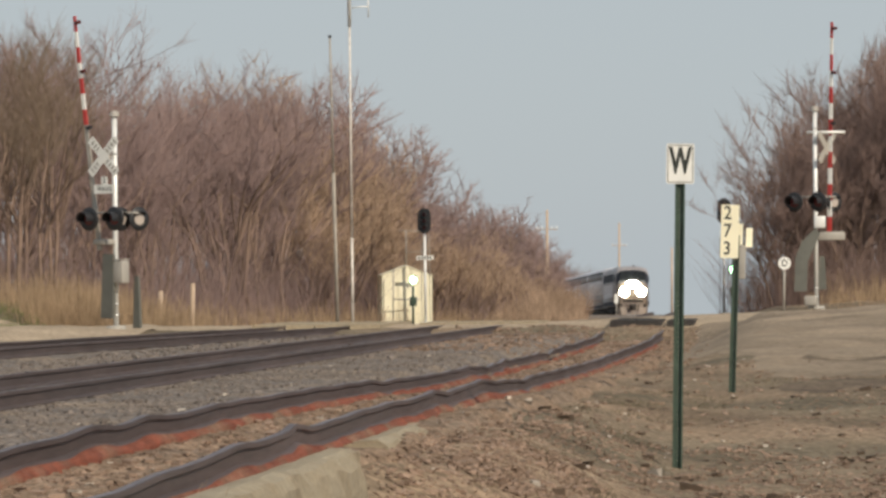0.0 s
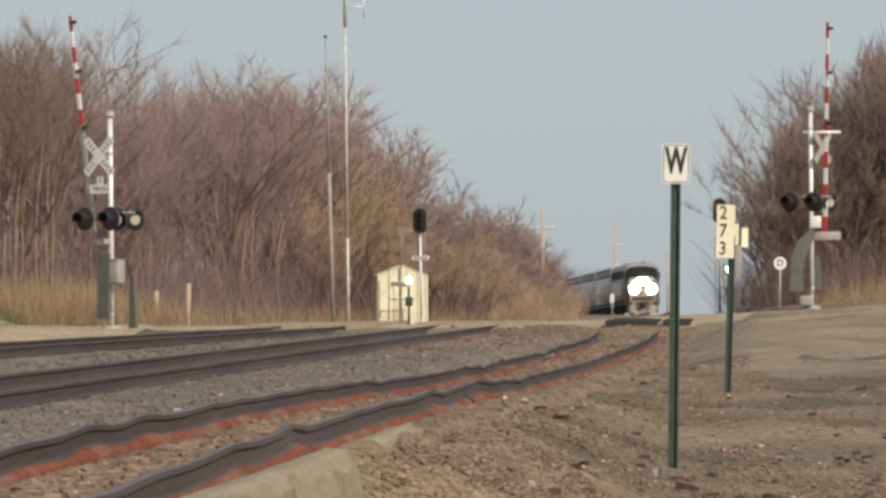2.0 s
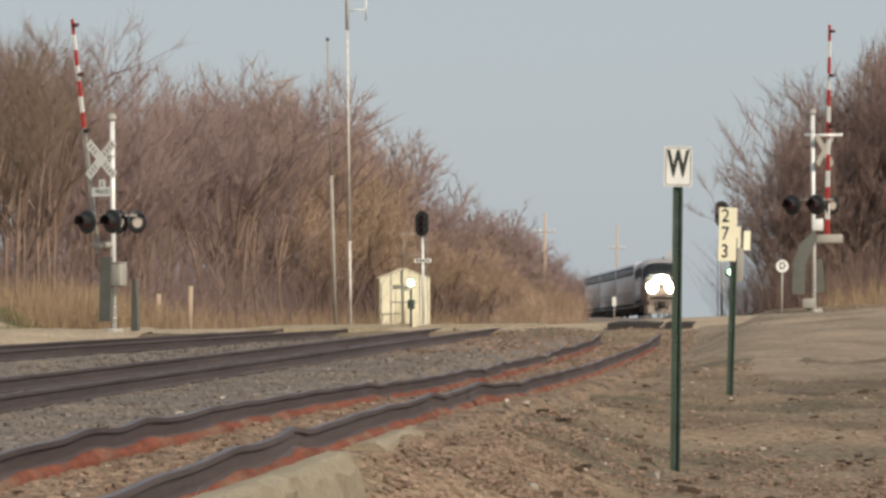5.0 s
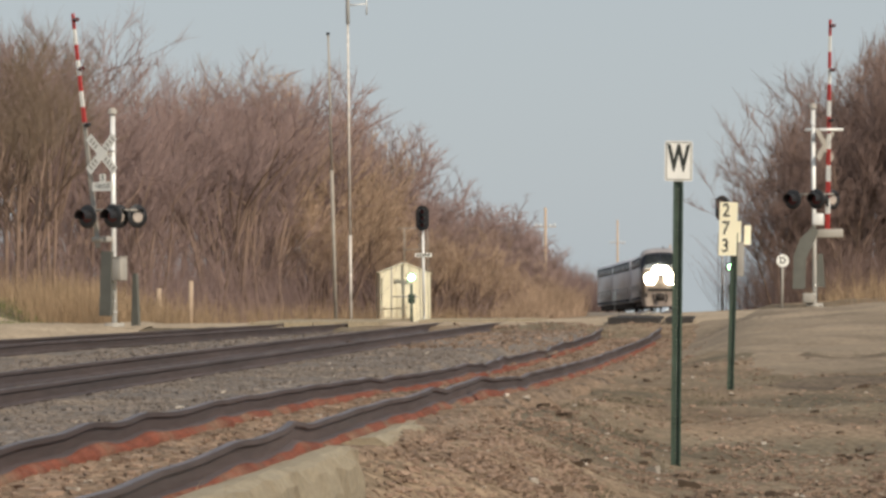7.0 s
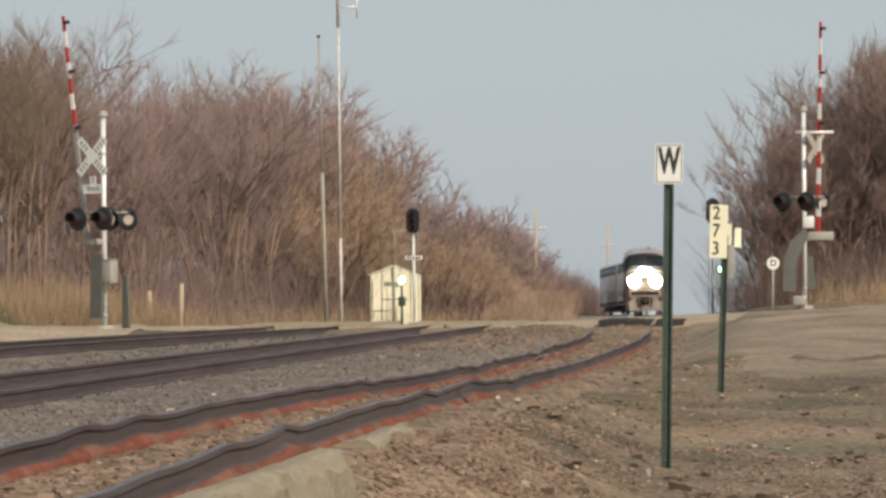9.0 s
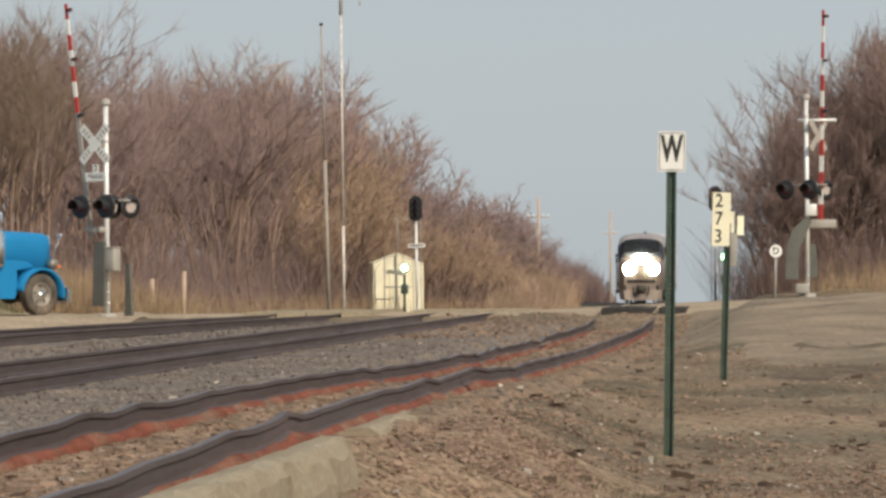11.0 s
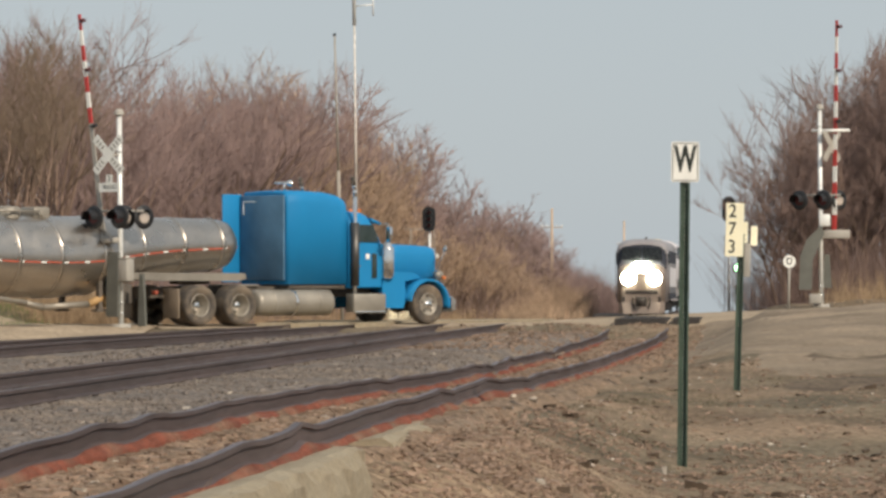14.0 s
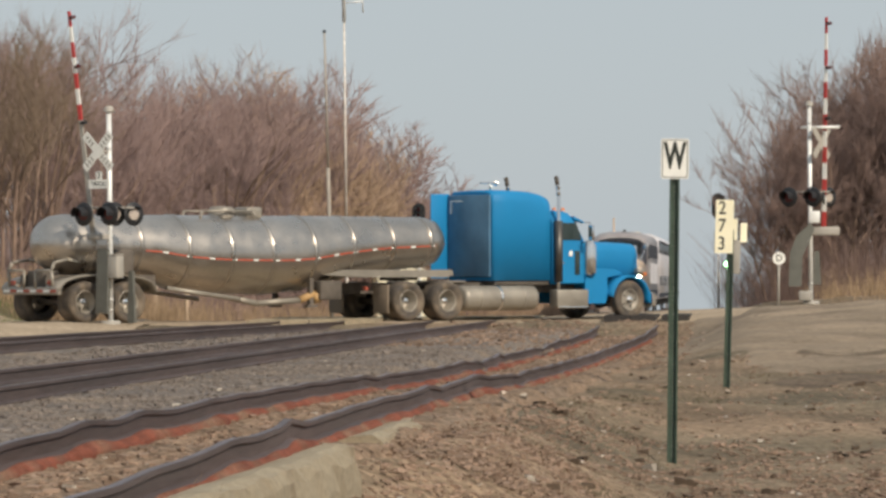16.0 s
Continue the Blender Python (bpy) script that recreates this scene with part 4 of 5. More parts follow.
# the concrete slab beside the old track
def slab(y0, y1, top, seed, label):
    """A broken concrete slab: worn top that dips towards the rail, rough outer face."""
    rng = random.Random(seed)
    rings = []
    for y in np.arange(y0, y1 + 0.01, 0.4):
        j = lambda a: rng.uniform(-a, a)
        end = 0.10 * (y > y1 - 0.5)
        rings.append([(-4.0, y, -1.15), (-4.0, y, top - 0.06), (-3.86, y, top - 0.02 + j(0.012)), (-3.70 + j(0.02), y, top + j(0.018)), (-3.60 + j(0.025) - end, y, top - 0.03 + j(0.02)),
                      (-3.56 + j(0.025) - end, y, top - 0.12 + j(0.03)), (-3.53 + j(0.03) - end, y, top - 0.3 + j(0.04)), (-3.52, y, -1.15)])
    tagged(part("concrete_slab", Mesh().loft(rings, smooth=False), CONCRETE), label, "slab")


slab(24.5, 38.2, -0.178, 5, "weathered pale concrete slab beside the rail")
slab(40.3, 44.8, -0.195, 6, "low broken pale concrete slab sunk in gravel")

# ---------------------------------------------------------------- the tank truck
BLUE = paint("blue_paint", (0.012, 0.205, 0.45), 0.55, var=0.06, scale=0.8, coat=0.05, spec=0.25)
# duller copy of the blue, the back wall's shade painted in
BLUE_SHADED = paint("shaded_blue_paint", (0.075, 0.17, 0.27), 0.55, var=0.2, scale=1.5)
CHROME = paint("chrome", (0.80, 0.79, 0.77), 0.14, 1.0, var=0.05, scale=2)
POLISH = paint("brushed_aluminium", (0.50, 0.455, 0.405), 0.34, 0.95, var=0.10, scale=0.9, grain=0.05, grain_scale=12, bump=0.004, bump_scale=1.5)
DULL = paint("dull_aluminium", (0.31, 0.28, 0.235), 0.5, 0.4, var=0.2, scale=1.6)
# tyre and chassis tones: dust, and lightened further to paint in haze
TYRE = paint("tyre_rubber", (0.07, 0.06, 0.052), 0.85, var=0.3, scale=4, second=(0.16, 0.125, 0.09), mix_scale=3.0, mix_at=0.5)
CHASSIS = paint("dusty_hazed_chassis", (0.105, 0.088, 0.072), 0.8, var=0.35, scale=2.5)
TRUCK_GLASS = paint("dark_glass", (0.03, 0.045, 0.045), 0.06, var=0.1)
TAPE_RED = paint("red_tape", (0.42, 0.09, 0.05), 0.5, var=0.1)
OCHRE = paint("ochre_cap", (0.42, 0.26, 0.11), 0.6, var=0.2)
DUSTY = paint("dusty_rubber", (0.24, 0.19, 0.14), 0.9, var=0.25, scale=2)
AMBER = paint("amber_lens", (0.6, 0.18, 0.05), 0.3, var=0.1)


def wheel(parent, at, r, width, rim, face):
    """A wheel round the y axis; face: -1 shows its outside to -y. Sub-parts: rim, hub, nuts."""
    h = width / 2
    w = part("wheel", Mesh().lathe([(r * 0.56, -h * 0.8), (r * 0.72, -h * 0.98), (r * 0.93, -h), (r * 0.985, -h * 0.8), (r, -h * 0.5), (r, h * 0.5), (r * 0.985, h * 0.8),
                                    (r * 0.93, h), (r * 0.72, h * 0.98), (r * 0.56, h * 0.8)], 36, 'y'), TYRE, parent, "dusty black truck tyre", at)
    f = face
    dish = 0.55 * h if rim == "front" else -0.35 * h
    part("rim", Mesh().lathe([(r * 0.57, f * h * 0.82), (r * 0.545, f * h * 0.9), (r * 0.50, f * h * 0.75), (r * 0.46, f * dish * 0.75), (r * 0.30, f * dish), (r * 0.22, f * dish), (0.001, f * dish)], 30, 'y'), DULL, w, "polished metal rim")
    hub_out = f * (h * (0.95 if rim == "front" else 0.5))
    part("hub", Mesh().lathe([(r * 0.20, f * dish * 0.9), (r * 0.19, hub_out * 0.9), (r * 0.12, hub_out), (0.001, hub_out)], 18, 'y'), CHROME, w, "chrome hub")
    nuts = Mesh()
    for k in range(10):
        a = 2 * math.pi * k / 10
        c = (r * 0.265 * math.cos(a), f * dish, r * 0.265 * math.sin(a))
        nuts.cyl(c, (c[0], f * (dish * f * f + 0.035), c[2]), 0.018, n=6)
    tagged(part("wheel_nuts", nuts, CHROME, w), kind="stuff")
    holes_m = Mesh()
    for k in range(5):
        a = 2 * math.pi * (k + 0.5) / 5
        c = (r * 0.39 * math.cos(a), f * (dish * 0.95), r * 0.39 * math.sin(a))
        holes_m.cyl((c[0], f * (dish * 0.8), c[2]), (c[0], f * (dish * 0.9 + 0.02), c[2]), 0.035, n=10)
    tagged(part("hand_holes", holes_m, CHASSIS, w), kind="stuff")
    return w


def rbox(x0, x1, y0, y1, z0, z1, b=0.04):
    return Mesh().box(x0, x1, y0, y1, z0, z1, b)


truck = thing("truck", "bright blue long-nosed tractor truck with a tall sleeper cab", "truck")
R = 0.52
spins = []          # wheel, resting pose, radius
for x, rim, name in ((0.0, "front", 1), (-6.37, "rear", 1), (-7.68, "rear", 1)):
    for side in (-1, 1):
        width = 0.30 if rim == "front" else 0.62
        at = pose(x, side * (1.10 if rim == "front" else 0.96), R)
        spins.append((wheel(truck, at, R, width, rim, side), at, R))
    part("axle", Mesh().cyl((x, -0.8, R), (x, 0.8, R), 0.09, n=10).lathe([(0.001, -0.2), (0.22, -0.12), (0.25, 0), (0.22, 0.12), (0.001, 0.2)], 12, 'y', (x, 0, R)), CHASSIS, truck)
for side in (-0.42, 0.42):
    part("frame_rail", Mesh().box(-8.7, 0.6, side - 0.05, side + 0.05, 0.72, 1.0), CHASSIS, truck, "dark frame rail")
part("cross_member", Mesh().box(-8.7, -8.5, -0.45, 0.45, 0.7, 1.0), CHASSIS, truck)
# hood, widening to the cab
hood = Mesh().loft([[(x, w, z0), (x, w * 1.0, z1 - 0.25), (x, w * 0.93, z1 - 0.08), (x, w * 0.72, z1), (x, 0, z1 + 0.03), (x, -w * 0.72, z1), (x, -w * 0.93, z1 - 0.08), (x, -w, z1 - 0.25), (x, -w, z0)]
                    for x, w, z0, z1 in ((-1.35, 0.88, 0.85, 2.09), (-0.6, 0.80, 0.9, 2.08), (0.3, 0.72, 0.95, 2.06), (0.68, 0.68, 0.95, 2.04), (0.75, 0.65, 0.97, 1.98))])
part("hood", hood, BLUE, truck, "bright blue sloping hood")
part("grille", rbox(0.73, 0.81, -0.6, 0.6, 0.85, 2.0, 0.03), CHROME, truck, "chrome radiator grille")
part("bumper", Mesh().prism([(0.84, 0.32), (0.97, 0.36), (0.99, 0.62), (0.86, 0.72), (0.82, 0.70)], -1.2, 1.2, 'y'), CHROME, truck, "chrome front bumper")
for side in (-1, 1):
    arc = [(0.70 * math.cos(radians(a)) + 0.02, R + 0.66 * math.sin(radians(a))) for a in range(-8, 176, 12)]
    inner = [(p * 0.93, R + (q - R) * 0.93) for p, q in reversed(arc)]
    y0, y1 = (-1.28, -0.72) if side < 0 else (0.72, 1.28)
    part("fender", Mesh().prism(arc + inner, y0, y1, 'y', True), BLUE, truck, "blue rounded front fender")
    part("fender_skirt", Mesh().prism([(-0.62, 0.62), (-0.66, 1.12), (-0.1, 1.22), (-0.35, 1.35), (-1.35, 1.40), (-1.45, 0.98), (-1.42, 0.42), (-0.72, 0.42)], side * 0.98 - 0.06, side * 0.98 + 0.06), BLUE, truck)
    part("headlight", Mesh().lathe([(0.001, 0.10), (0.12, 0.08), (0.12, -0.1), (0.06, -0.16), (0.001, -0.17)], 16, 'x', (0.62, side * 0.92, 1.28)), DULL, truck, "dull metal headlight pod")
    part("marker_light", rbox(0.48, 0.60, side * 1.22 - 0.04, side * 1.22 + 0.04, 1.17, 1.26, 0.02), AMBER, truck)
    # cab doors, windows, steps, tanks, air cleaners, stacks
    door = part("door", Mesh().prism([(-2.36, 0.98), (-1.44, 0.98), (-1.44, 2.10), (-2.36, 2.10)], side * 0.98 - 0.02, side * 0.98 + 0.02), BLUE, truck, "blue cab door")
    part("door_handle", rbox(-2.3, -2.16, side * 1.01 - 0.015, side * 1.01 + 0.015, 1.5, 1.54, 0.01), CHROME, door)
    mark = part("door_panel", rbox(-1.98, -1.86, side * 1.005 - 0.006, side * 1.005 + 0.006, 1.70, 1.84, 0.004), WHITE, door, "small pale marking")
    part("side_window", Mesh().prism([(-2.26, 2.14), (-1.52, 2.14), (-1.70, 2.60), (-2.26, 2.60)], side * 0.972 - 0.012, side * 0.972 + 0.012), TRUCK_GLASS, truck, "dark cab side window")
    part("peep_window", rbox(-1.78, -1.6, side * 1.005 - 0.01, side * 1.005 + 0.01, 1.2, 1.85, 0.03), TRUCK_GLASS, truck)
    part("step_box", rbox(-2.62, -1.52, side * 1.1 - 0.18, side * 1.1 + 0.16, 0.32, 0.80, 0.03), DULL, truck, "pale metal battery and step box")
    part("step", rbox(-2.58, -1.55, side * 1.28 - 0.03, side * 1.28 + 0.03, 0.30, 0.35, 0.01), CHROME, truck)
    part("fuel_tank", Mesh().lathe([(0.001, -5.75), (0.27, -5.74), (0.33, -5.66), (0.335, -5.6), (0.335, -3.35), (0.33, -3.25), (0.27, -3.2), (0.001, -3.19)], 26, 'x', (0, side * 0.92, 0.58)), DULL, truck, "polished round fuel tank")
    for x in (-5.2, -4.5, -3.7):
        part("tank_strap", Mesh().lathe([(0.342, x - 0.035), (0.348, x - 0.03), (0.348, x + 0.03), (0.342, x + 0.035)], 24, 'x', (0, side * 0.92, 0.58)), CHROME if x == -4.5 else DULL, truck)
    part("air_cleaner", Mesh().lathe([(0.001, 1.18), (0.17, 1.2), (0.19, 1.26), (0.19, 1.95), (0.17, 2.03), (0.13, 2.06), (0.13, 2.12), (0.001, 2.14)], 22, 'z', (-1.27, side * 1.02, 0)), CHROME, truck, "chrome air cleaner can")
    stack = part("exhaust_pipe", Mesh().cyl((-2.40, side * 1.06, 0.75), (-2.40, side * 1.06, 3.35), 0.05, n=14).tube([(-2.40, side * 1.06, 3.35), (-2.41, side * 1.06, 3.5), (-2.44, side * 1.06, 3.66)], 0.055, 12), CHROME, truck, "tall chrome exhaust stack")
    part("stack_tip", Mesh().tube([(-2.44, side * 1.06, 3.62), (-2.46, side * 1.06, 3.78), (-2.50, side * 1.06, 3.84)], 0.06, 12), CHASSIS, stack, "sooty curved tip")
    part("heat_shield", Mesh().cyl((-2.40, side * 1.06, 1.0), (-2.40, side * 1.06, 2.65), 0.115, n=16), paint("dark_shield", (0.10, 0.095, 0.09), 0.45, 0.7) if side < 0 else bpy.data.materials["dark_shield"], stack, "dark perforated muffler shield")
    part("mirror_arm", Mesh().tube([(-1.62, side * 1.08, 2.05), (-1.55, side * 1.38, 2.1), (-1.55, side * 1.38, 2.62), (-1.64, side * 1.08, 2.6)], 0.018, 6), CHROME, truck)
    part("mirror", rbox(-1.58, -1.50, side * 1.42 - 0.1, side * 1.42 + 0.1, 2.13, 2.55, 0.03), CHROME, truck, "tall chrome side mirror")
    part("fender_mirror", Mesh().cyl((0.45, side * 0.95, 1.25), (0.62, side * 1.18, 1.95), 0.012, n=6).lathe([(0.001, -0.02), (0.085, 0.0), (0.001, 0.05)], 12, 'x', (0.62, side * 1.18, 1.98)), CHROME, truck)
    if side > 0:
        part("extender", rbox(-5.22, -4.58, side * 0.93 - 0.02, side * 0.93 + 0.02, 1.1, 3.38, 0.015), BLUE, truck, "blue side extender behind the sleeper")
    part("mud_flap", rbox(-8.42, -8.38, side * 0.96 - 0.31, side * 0.96 + 0.31, 0.2, 0.95, 0.01), DUSTY, truck, "dusty pale mud flap")
    part("tail_light", rbox(-8.8, -8.72, side * 0.75 - 0.08, side * 0.75 + 0.08, 0.8, 0.9, 0.01), TAPE_RED, truck)
cab = Mesh().loft([[(x0, -w, 0.95), (x0 + 0.0, -w, 2.1), (x1, -w * 0.97, 2.68), (x1, -w * 0.8, 2.86 + dz), (x1, 0, 2.93 + dz), (x1, w * 0.8, 2.86 + dz), (x1, w * 0.97, 2.68), (x0, w, 2.1), (x0, w, 0.95)]
                   for x0, x1, w, dz in ((-2.54, -2.54, 0.96, 0.06), (-1.95, -2.0, 0.97, 0.05), (-1.42, -1.78, 0.95, -0.02), (-1.36, -1.72, 0.90, -0.10))])
part("cab", cab, BLUE, truck, "blue steel cab")
for side in (-1, 1):
    part("windshield", Mesh().prism([(-1.39, 2.12), (-1.35, 2.12), (-1.68, 2.66), (-1.72, 2.66)], *((-0.88, -0.03) if side < 0 else (0.03, 0.88))), TRUCK_GLASS, truck, "dark windshield pane")
part("visor", Mesh().prism([(-1.74, 2.70), (-1.40, 2.62), (-1.39, 2.65), (-1.74, 2.78)], -0.92, 0.92), BLUE, truck)
sleeper = Mesh().loft([[(x, -w, 1.05), (x, -w, zt - 0.32), (x, -w * 0.97, zt - 0.12), (x, -w * 0.86, zt), (x, 0, zt + 0.03), (x, w * 0.86, zt), (x, w * 0.97, zt - 0.12), (x, w, zt - 0.32), (x, w, 1.05)]
                       for x, w, zt in ((-4.60, 0.90, 3.40), (-4.52, 0.95, 3.44), (-4.0, 0.95, 3.46), (-3.3, 0.95, 3.43), (-2.85, 0.95, 3.35), (-2.60, 0.95, 3.24), (-2.56, 0.91, 3.18))])
part("sleeper", sleeper, BLUE, truck, "tall blue sleeper compartment")
part("sleeper_back", rbox(-4.67, -4.605, -0.88, 0.88, 1.15, 3.34, 0.02), BLUE_SHADED, truck, "back wall painted duller blue for its shade")
part("trim_strip", Mesh().box(-4.685, -4.673, 0.25, 0.75, 3.17, 3.20).box(-4.685, -4.673, 0.72, 0.75, 2.85, 3.20), WHITE, truck, "white corner trim")
part("sleeper_skirt", rbox(-4.5, -2.6, -0.9, 0.9, 0.93, 1.06, 0.02), CHASSIS, truck)
for k, y in enumerate((-0.7, -0.35, 0, 0.35, 0.7)):
    part("roof_light", Mesh().lathe([(0.06, 0), (0.05, 0.07), (0.001, 0.09)], 10, 'z', (-1.95, y, 2.93)), AMBER, truck)
part("air_horn", Mesh().lathe([(0.02, -0.5), (0.03, -0.1), (0.09, 0.05)], 12, 'x', (-4.25, -0.6, 3.66)).cyl((-4.4, -0.6, 3.42), (-4.4, -0.6, 3.68), 0.03, n=6), CHROME, truck, "chrome air horn on the roof")
part("fifth_wheel", Mesh().lathe([(0.001, 1.16), (0.5, 1.15), (0.52, 1.06), (0.001, 1.04)], 20, 'z', (-7.05, 0, 0)), CHASSIS, truck)
part("deck_plate", rbox(-6.0, -5.2, -0.55, 0.55, 1.0, 1.05, 0.01), DULL, truck)

# the trailer, in the tractor's space: x from its front axle
trailer = thing("tank_trailer", "polished aluminium tank trailer with a row of red and white tape", "trailer")
TANK = [(-18.66, 0.001, 1.98), (-18.62, 0.30, 1.98), (-18.45, 0.55, 1.98), (-18.2, 0.70, 1.97), (-17.9, 0.755, 1.96), (-15.6, 0.80, 1.92), (-14.6, 0.94, 1.79), (-13.6, 1.0, 1.73), (-11.6, 1.02, 1.71), (-10.6, 0.98, 1.76), (-9.6, 0.86, 1.88),
        (-8.2, 0.74, 2.0), (-6.3, 0.66, 2.07), (-6.05, 0.60, 2.08), (-5.85, 0.42, 2.08), (-5.78, 0.2, 2.08), (-5.76, 0.001, 2.08)]


def tank_at(x):
    xs = [p[0] for p in TANK]
    return float(np.interp(x, xs, [p[1] for p in TANK])), float(np.interp(x, xs, [p[2] for p in TANK]))


def tank_ring(x, r, z, n=40):
    return [(x, r * 1.06 * math.cos(2 * math.pi * k / n), z + r * math.sin(2 * math.pi * k / n)) for k in range(n)]


part("tank", Mesh().loft([tank_ring(*p) for p in TANK]), POLISH, trailer, "polished aluminium tank, deepest in the middle")
for x in (-17.4, -16.0, -14.6, -13.3, -12.0, -10.6, -9.2, -7.8, -6.5):
    r, z = tank_at(x)
    part("stiffening_ring", Mesh().loft([tank_ring(x + d, r + e, z) for d, e in ((-0.05, 0.0), (-0.045, 0.022), (0.045, 0.022), (0.05, 0.0))]), POLISH, trailer, "raised ring round the tank")
for side in (-1, 1):
    x, k = -15.9, 0
    while x < -6.2:
        seg = Mesh()
        pts = []
        for d in (0, 0.50 if k % 2 == 0 else 0.16):
            r, z = tank_at(x + d)
            a = radians(-8)
            pts.append((x + d, side * (r * 1.06 * math.cos(a) + 0.012), z + r * math.sin(a)))
        (x0, y0, z0), (x1, y1, z1) = pts
        seg.add([(x0, y0, z0 - 0.02), (x1, y1, z1 - 0.02), (x1, y1, z1 + 0.02), (x0, y0, z0 + 0.02),
                 (x0, y0 + side * 0.006, z0 - 0.02), (x1, y1 + side * 0.006, z1 - 0.02), (x1, y1 + side * 0.006, z1 + 0.02), (x0, y0 + side * 0.006, z0 + 0.02)],
                [(0, 1, 2, 3), (4, 5, 6, 7), (0, 1, 5, 4), (3, 2, 6, 7), (0, 3, 7, 4), (1, 2, 6, 5)])
        part("tape_strip", seg, TAPE_RED if k % 2 == 0 else WHITE, trailer)
        x, k = x + (0.51 if k % 2 == 0 else 0.17), k + 1
    # upper coupler beam, fenders, landing legs, hose tray, lights
    part("coupler_beam", Mesh().prism([(-10.2, 1.2), (-9.6, 1.34), (-6.0, 1.34), (-5.95, 1.2), (-6.2, 1.14), (-9.0, 1.14)], side * 0.85 - 0.1, side * 0.85 + 0.12), DULL, trailer, "pale coupler beam over the tractor's wheels")
    part("landing_leg", Mesh().box(-10.65, -10.53, side * 0.75 - 0.06, side * 0.75 + 0.06, 0.42, 1.25).box(-10.75, -10.43, side * 0.75 - 0.1, side * 0.75 + 0.1, 0.36, 0.42), CHASSIS, trailer, "raised landing leg")
    part("hose_tray", Mesh().cyl((-15.3, side * 0.9, 0.86), (-13.0, side * 0.9, 0.58), 0.06, n=10), DULL, trailer, "dull hose tube along the belly")
    for x in (-16.7, -18.0):
        at = pose(x, side * 0.96, R)
        spins.append((wheel(trailer, at, R, 0.62, "rear", side), at, R))
    arc = [(-17.35 + 1.5 * math.cos(radians(a)), 0.62 + 0.60 * math.sin(radians(a)) ** 0.5) for a in range(4, 177, 8)]
    part("fender", Mesh().prism(arc + [(p + 17.35) * 0.985 - 17.35 and (((p + 17.35) * 0.985 - 17.35), q - 0.025) for p, q in reversed(arc)], side * 0.96 - 0.34, side * 0.96 + 0.34, 'y', True), DULL, trailer, "pale rounded wheel fender")
    part("rear_light", Mesh().cyl((-18.84, side * 0.8, 1.0), (-18.77, side * 0.8, 1.0), 0.06, n=12), TAPE_RED, trailer)
    part("subframe_rail", Mesh().box(-18.75, -15.4, side * 0.5 - 0.06, side * 0.5 + 0.06, 0.95, 1.2), CHASSIS, trailer)
for x in (-16.7, -18.0):
    part("axle", Mesh().cyl((x, -0.8, R), (x, 0.8, R), 0.08, n=10), CHASSIS, trailer)
part("coupler_plate", rbox(-9.6, -6.1, -0.8, 0.8, 1.17, 1.24, 0.02), DULL, trailer)
part("rear_bumper", rbox(-18.85, -18.73, -1.22, 1.22, 0.70, 0.90, 0.02), DULL, trailer, "pale rear bumper with red and white tape")
for k in range(8):
    part("bumper_tape", Mesh().box(-18.858, -18.852, -1.15 + 0.29 * k, -0.88 + 0.29 * k, 0.76, 0.83), TAPE_RED if k % 2 == 0 else WHITE, trailer)
for side in (-1, 1):
    part("rear_frame", Mesh().tube([(-18.8, side * 0.95, 0.85), (-18.85, side * 0.95, 1.3), (-18.75, side * 0.92, 1.5), (-18.3, side * 0.85, 1.58), (-17.9, side * 0.8, 1.5)], 0.04, 8)
         .cyl((-18.85, side * 0.95, 1.3), (-18.85, side * 0.25, 1.3), 0.035, n=8).cyl((-18.85, side * 0.25, 0.85), (-18.85, side * 0.25, 1.3), 0.035, n=8), DULL, trailer, "tubular rear frame loop")
part("valve_box", rbox(-18.7, -18.2, -0.35, 0.35, 0.7, 1.3, 0.04), CHASSIS, trailer)
part("manway", Mesh().lathe([(0.33, 2.68), (0.33, 2.88), (0.28, 2.95), (0.001, 2.97)], 20, 'z', (-12.9, 0, 0)), DULL, trailer, "round manway lid on the tank")
part("roll_bar", Mesh().tube([(-13.9, -0.4, 2.6), (-13.8, -0.4, 2.84), (-12.2, -0.4, 2.84), (-12.1, -0.4, 2.65)], 0.03, 6).tube([(-13.9, 0.4, 2.6), (-13.8, 0.4, 2.84), (-12.2, 0.4, 2.84), (-12.1, 0.4, 2.65)], 0.03, 6), DULL, trailer, "guard rails round the manway")
part("vent_box", rbox(-12.3, -11.8, -0.3, 0.3, 2.62, 2.95, 0.05), DULL, trailer)
outlet = part("outlet_pipe", Mesh().tube([(-12.9, -0.35, 0.62), (-12.2, -0.55, 0.47), (-10.9, -0.7, 0.55)], 0.08, 10), DULL, trailer, "dull outlet pipe under the belly")
part("elbow", Mesh().tube([(-10.9, -0.7, 0.55), (-10.45, -0.75, 0.72), (-10.35, -0.75, 0.5)], 0.095, 10), OCHRE, outlet, "orange-capped elbow")
part("hose_cabinet", rbox(-17.2, -16.3, -0.92, -0.55, 1.22, 1.82, 0.05), CHASSIS, trailer, "dark box over the trailer wheels")
part("spare_box", rbox(-10.4, -9.7, -0.95, -0.5, 0.55, 1.05, 0.04), CHASSIS, trailer)

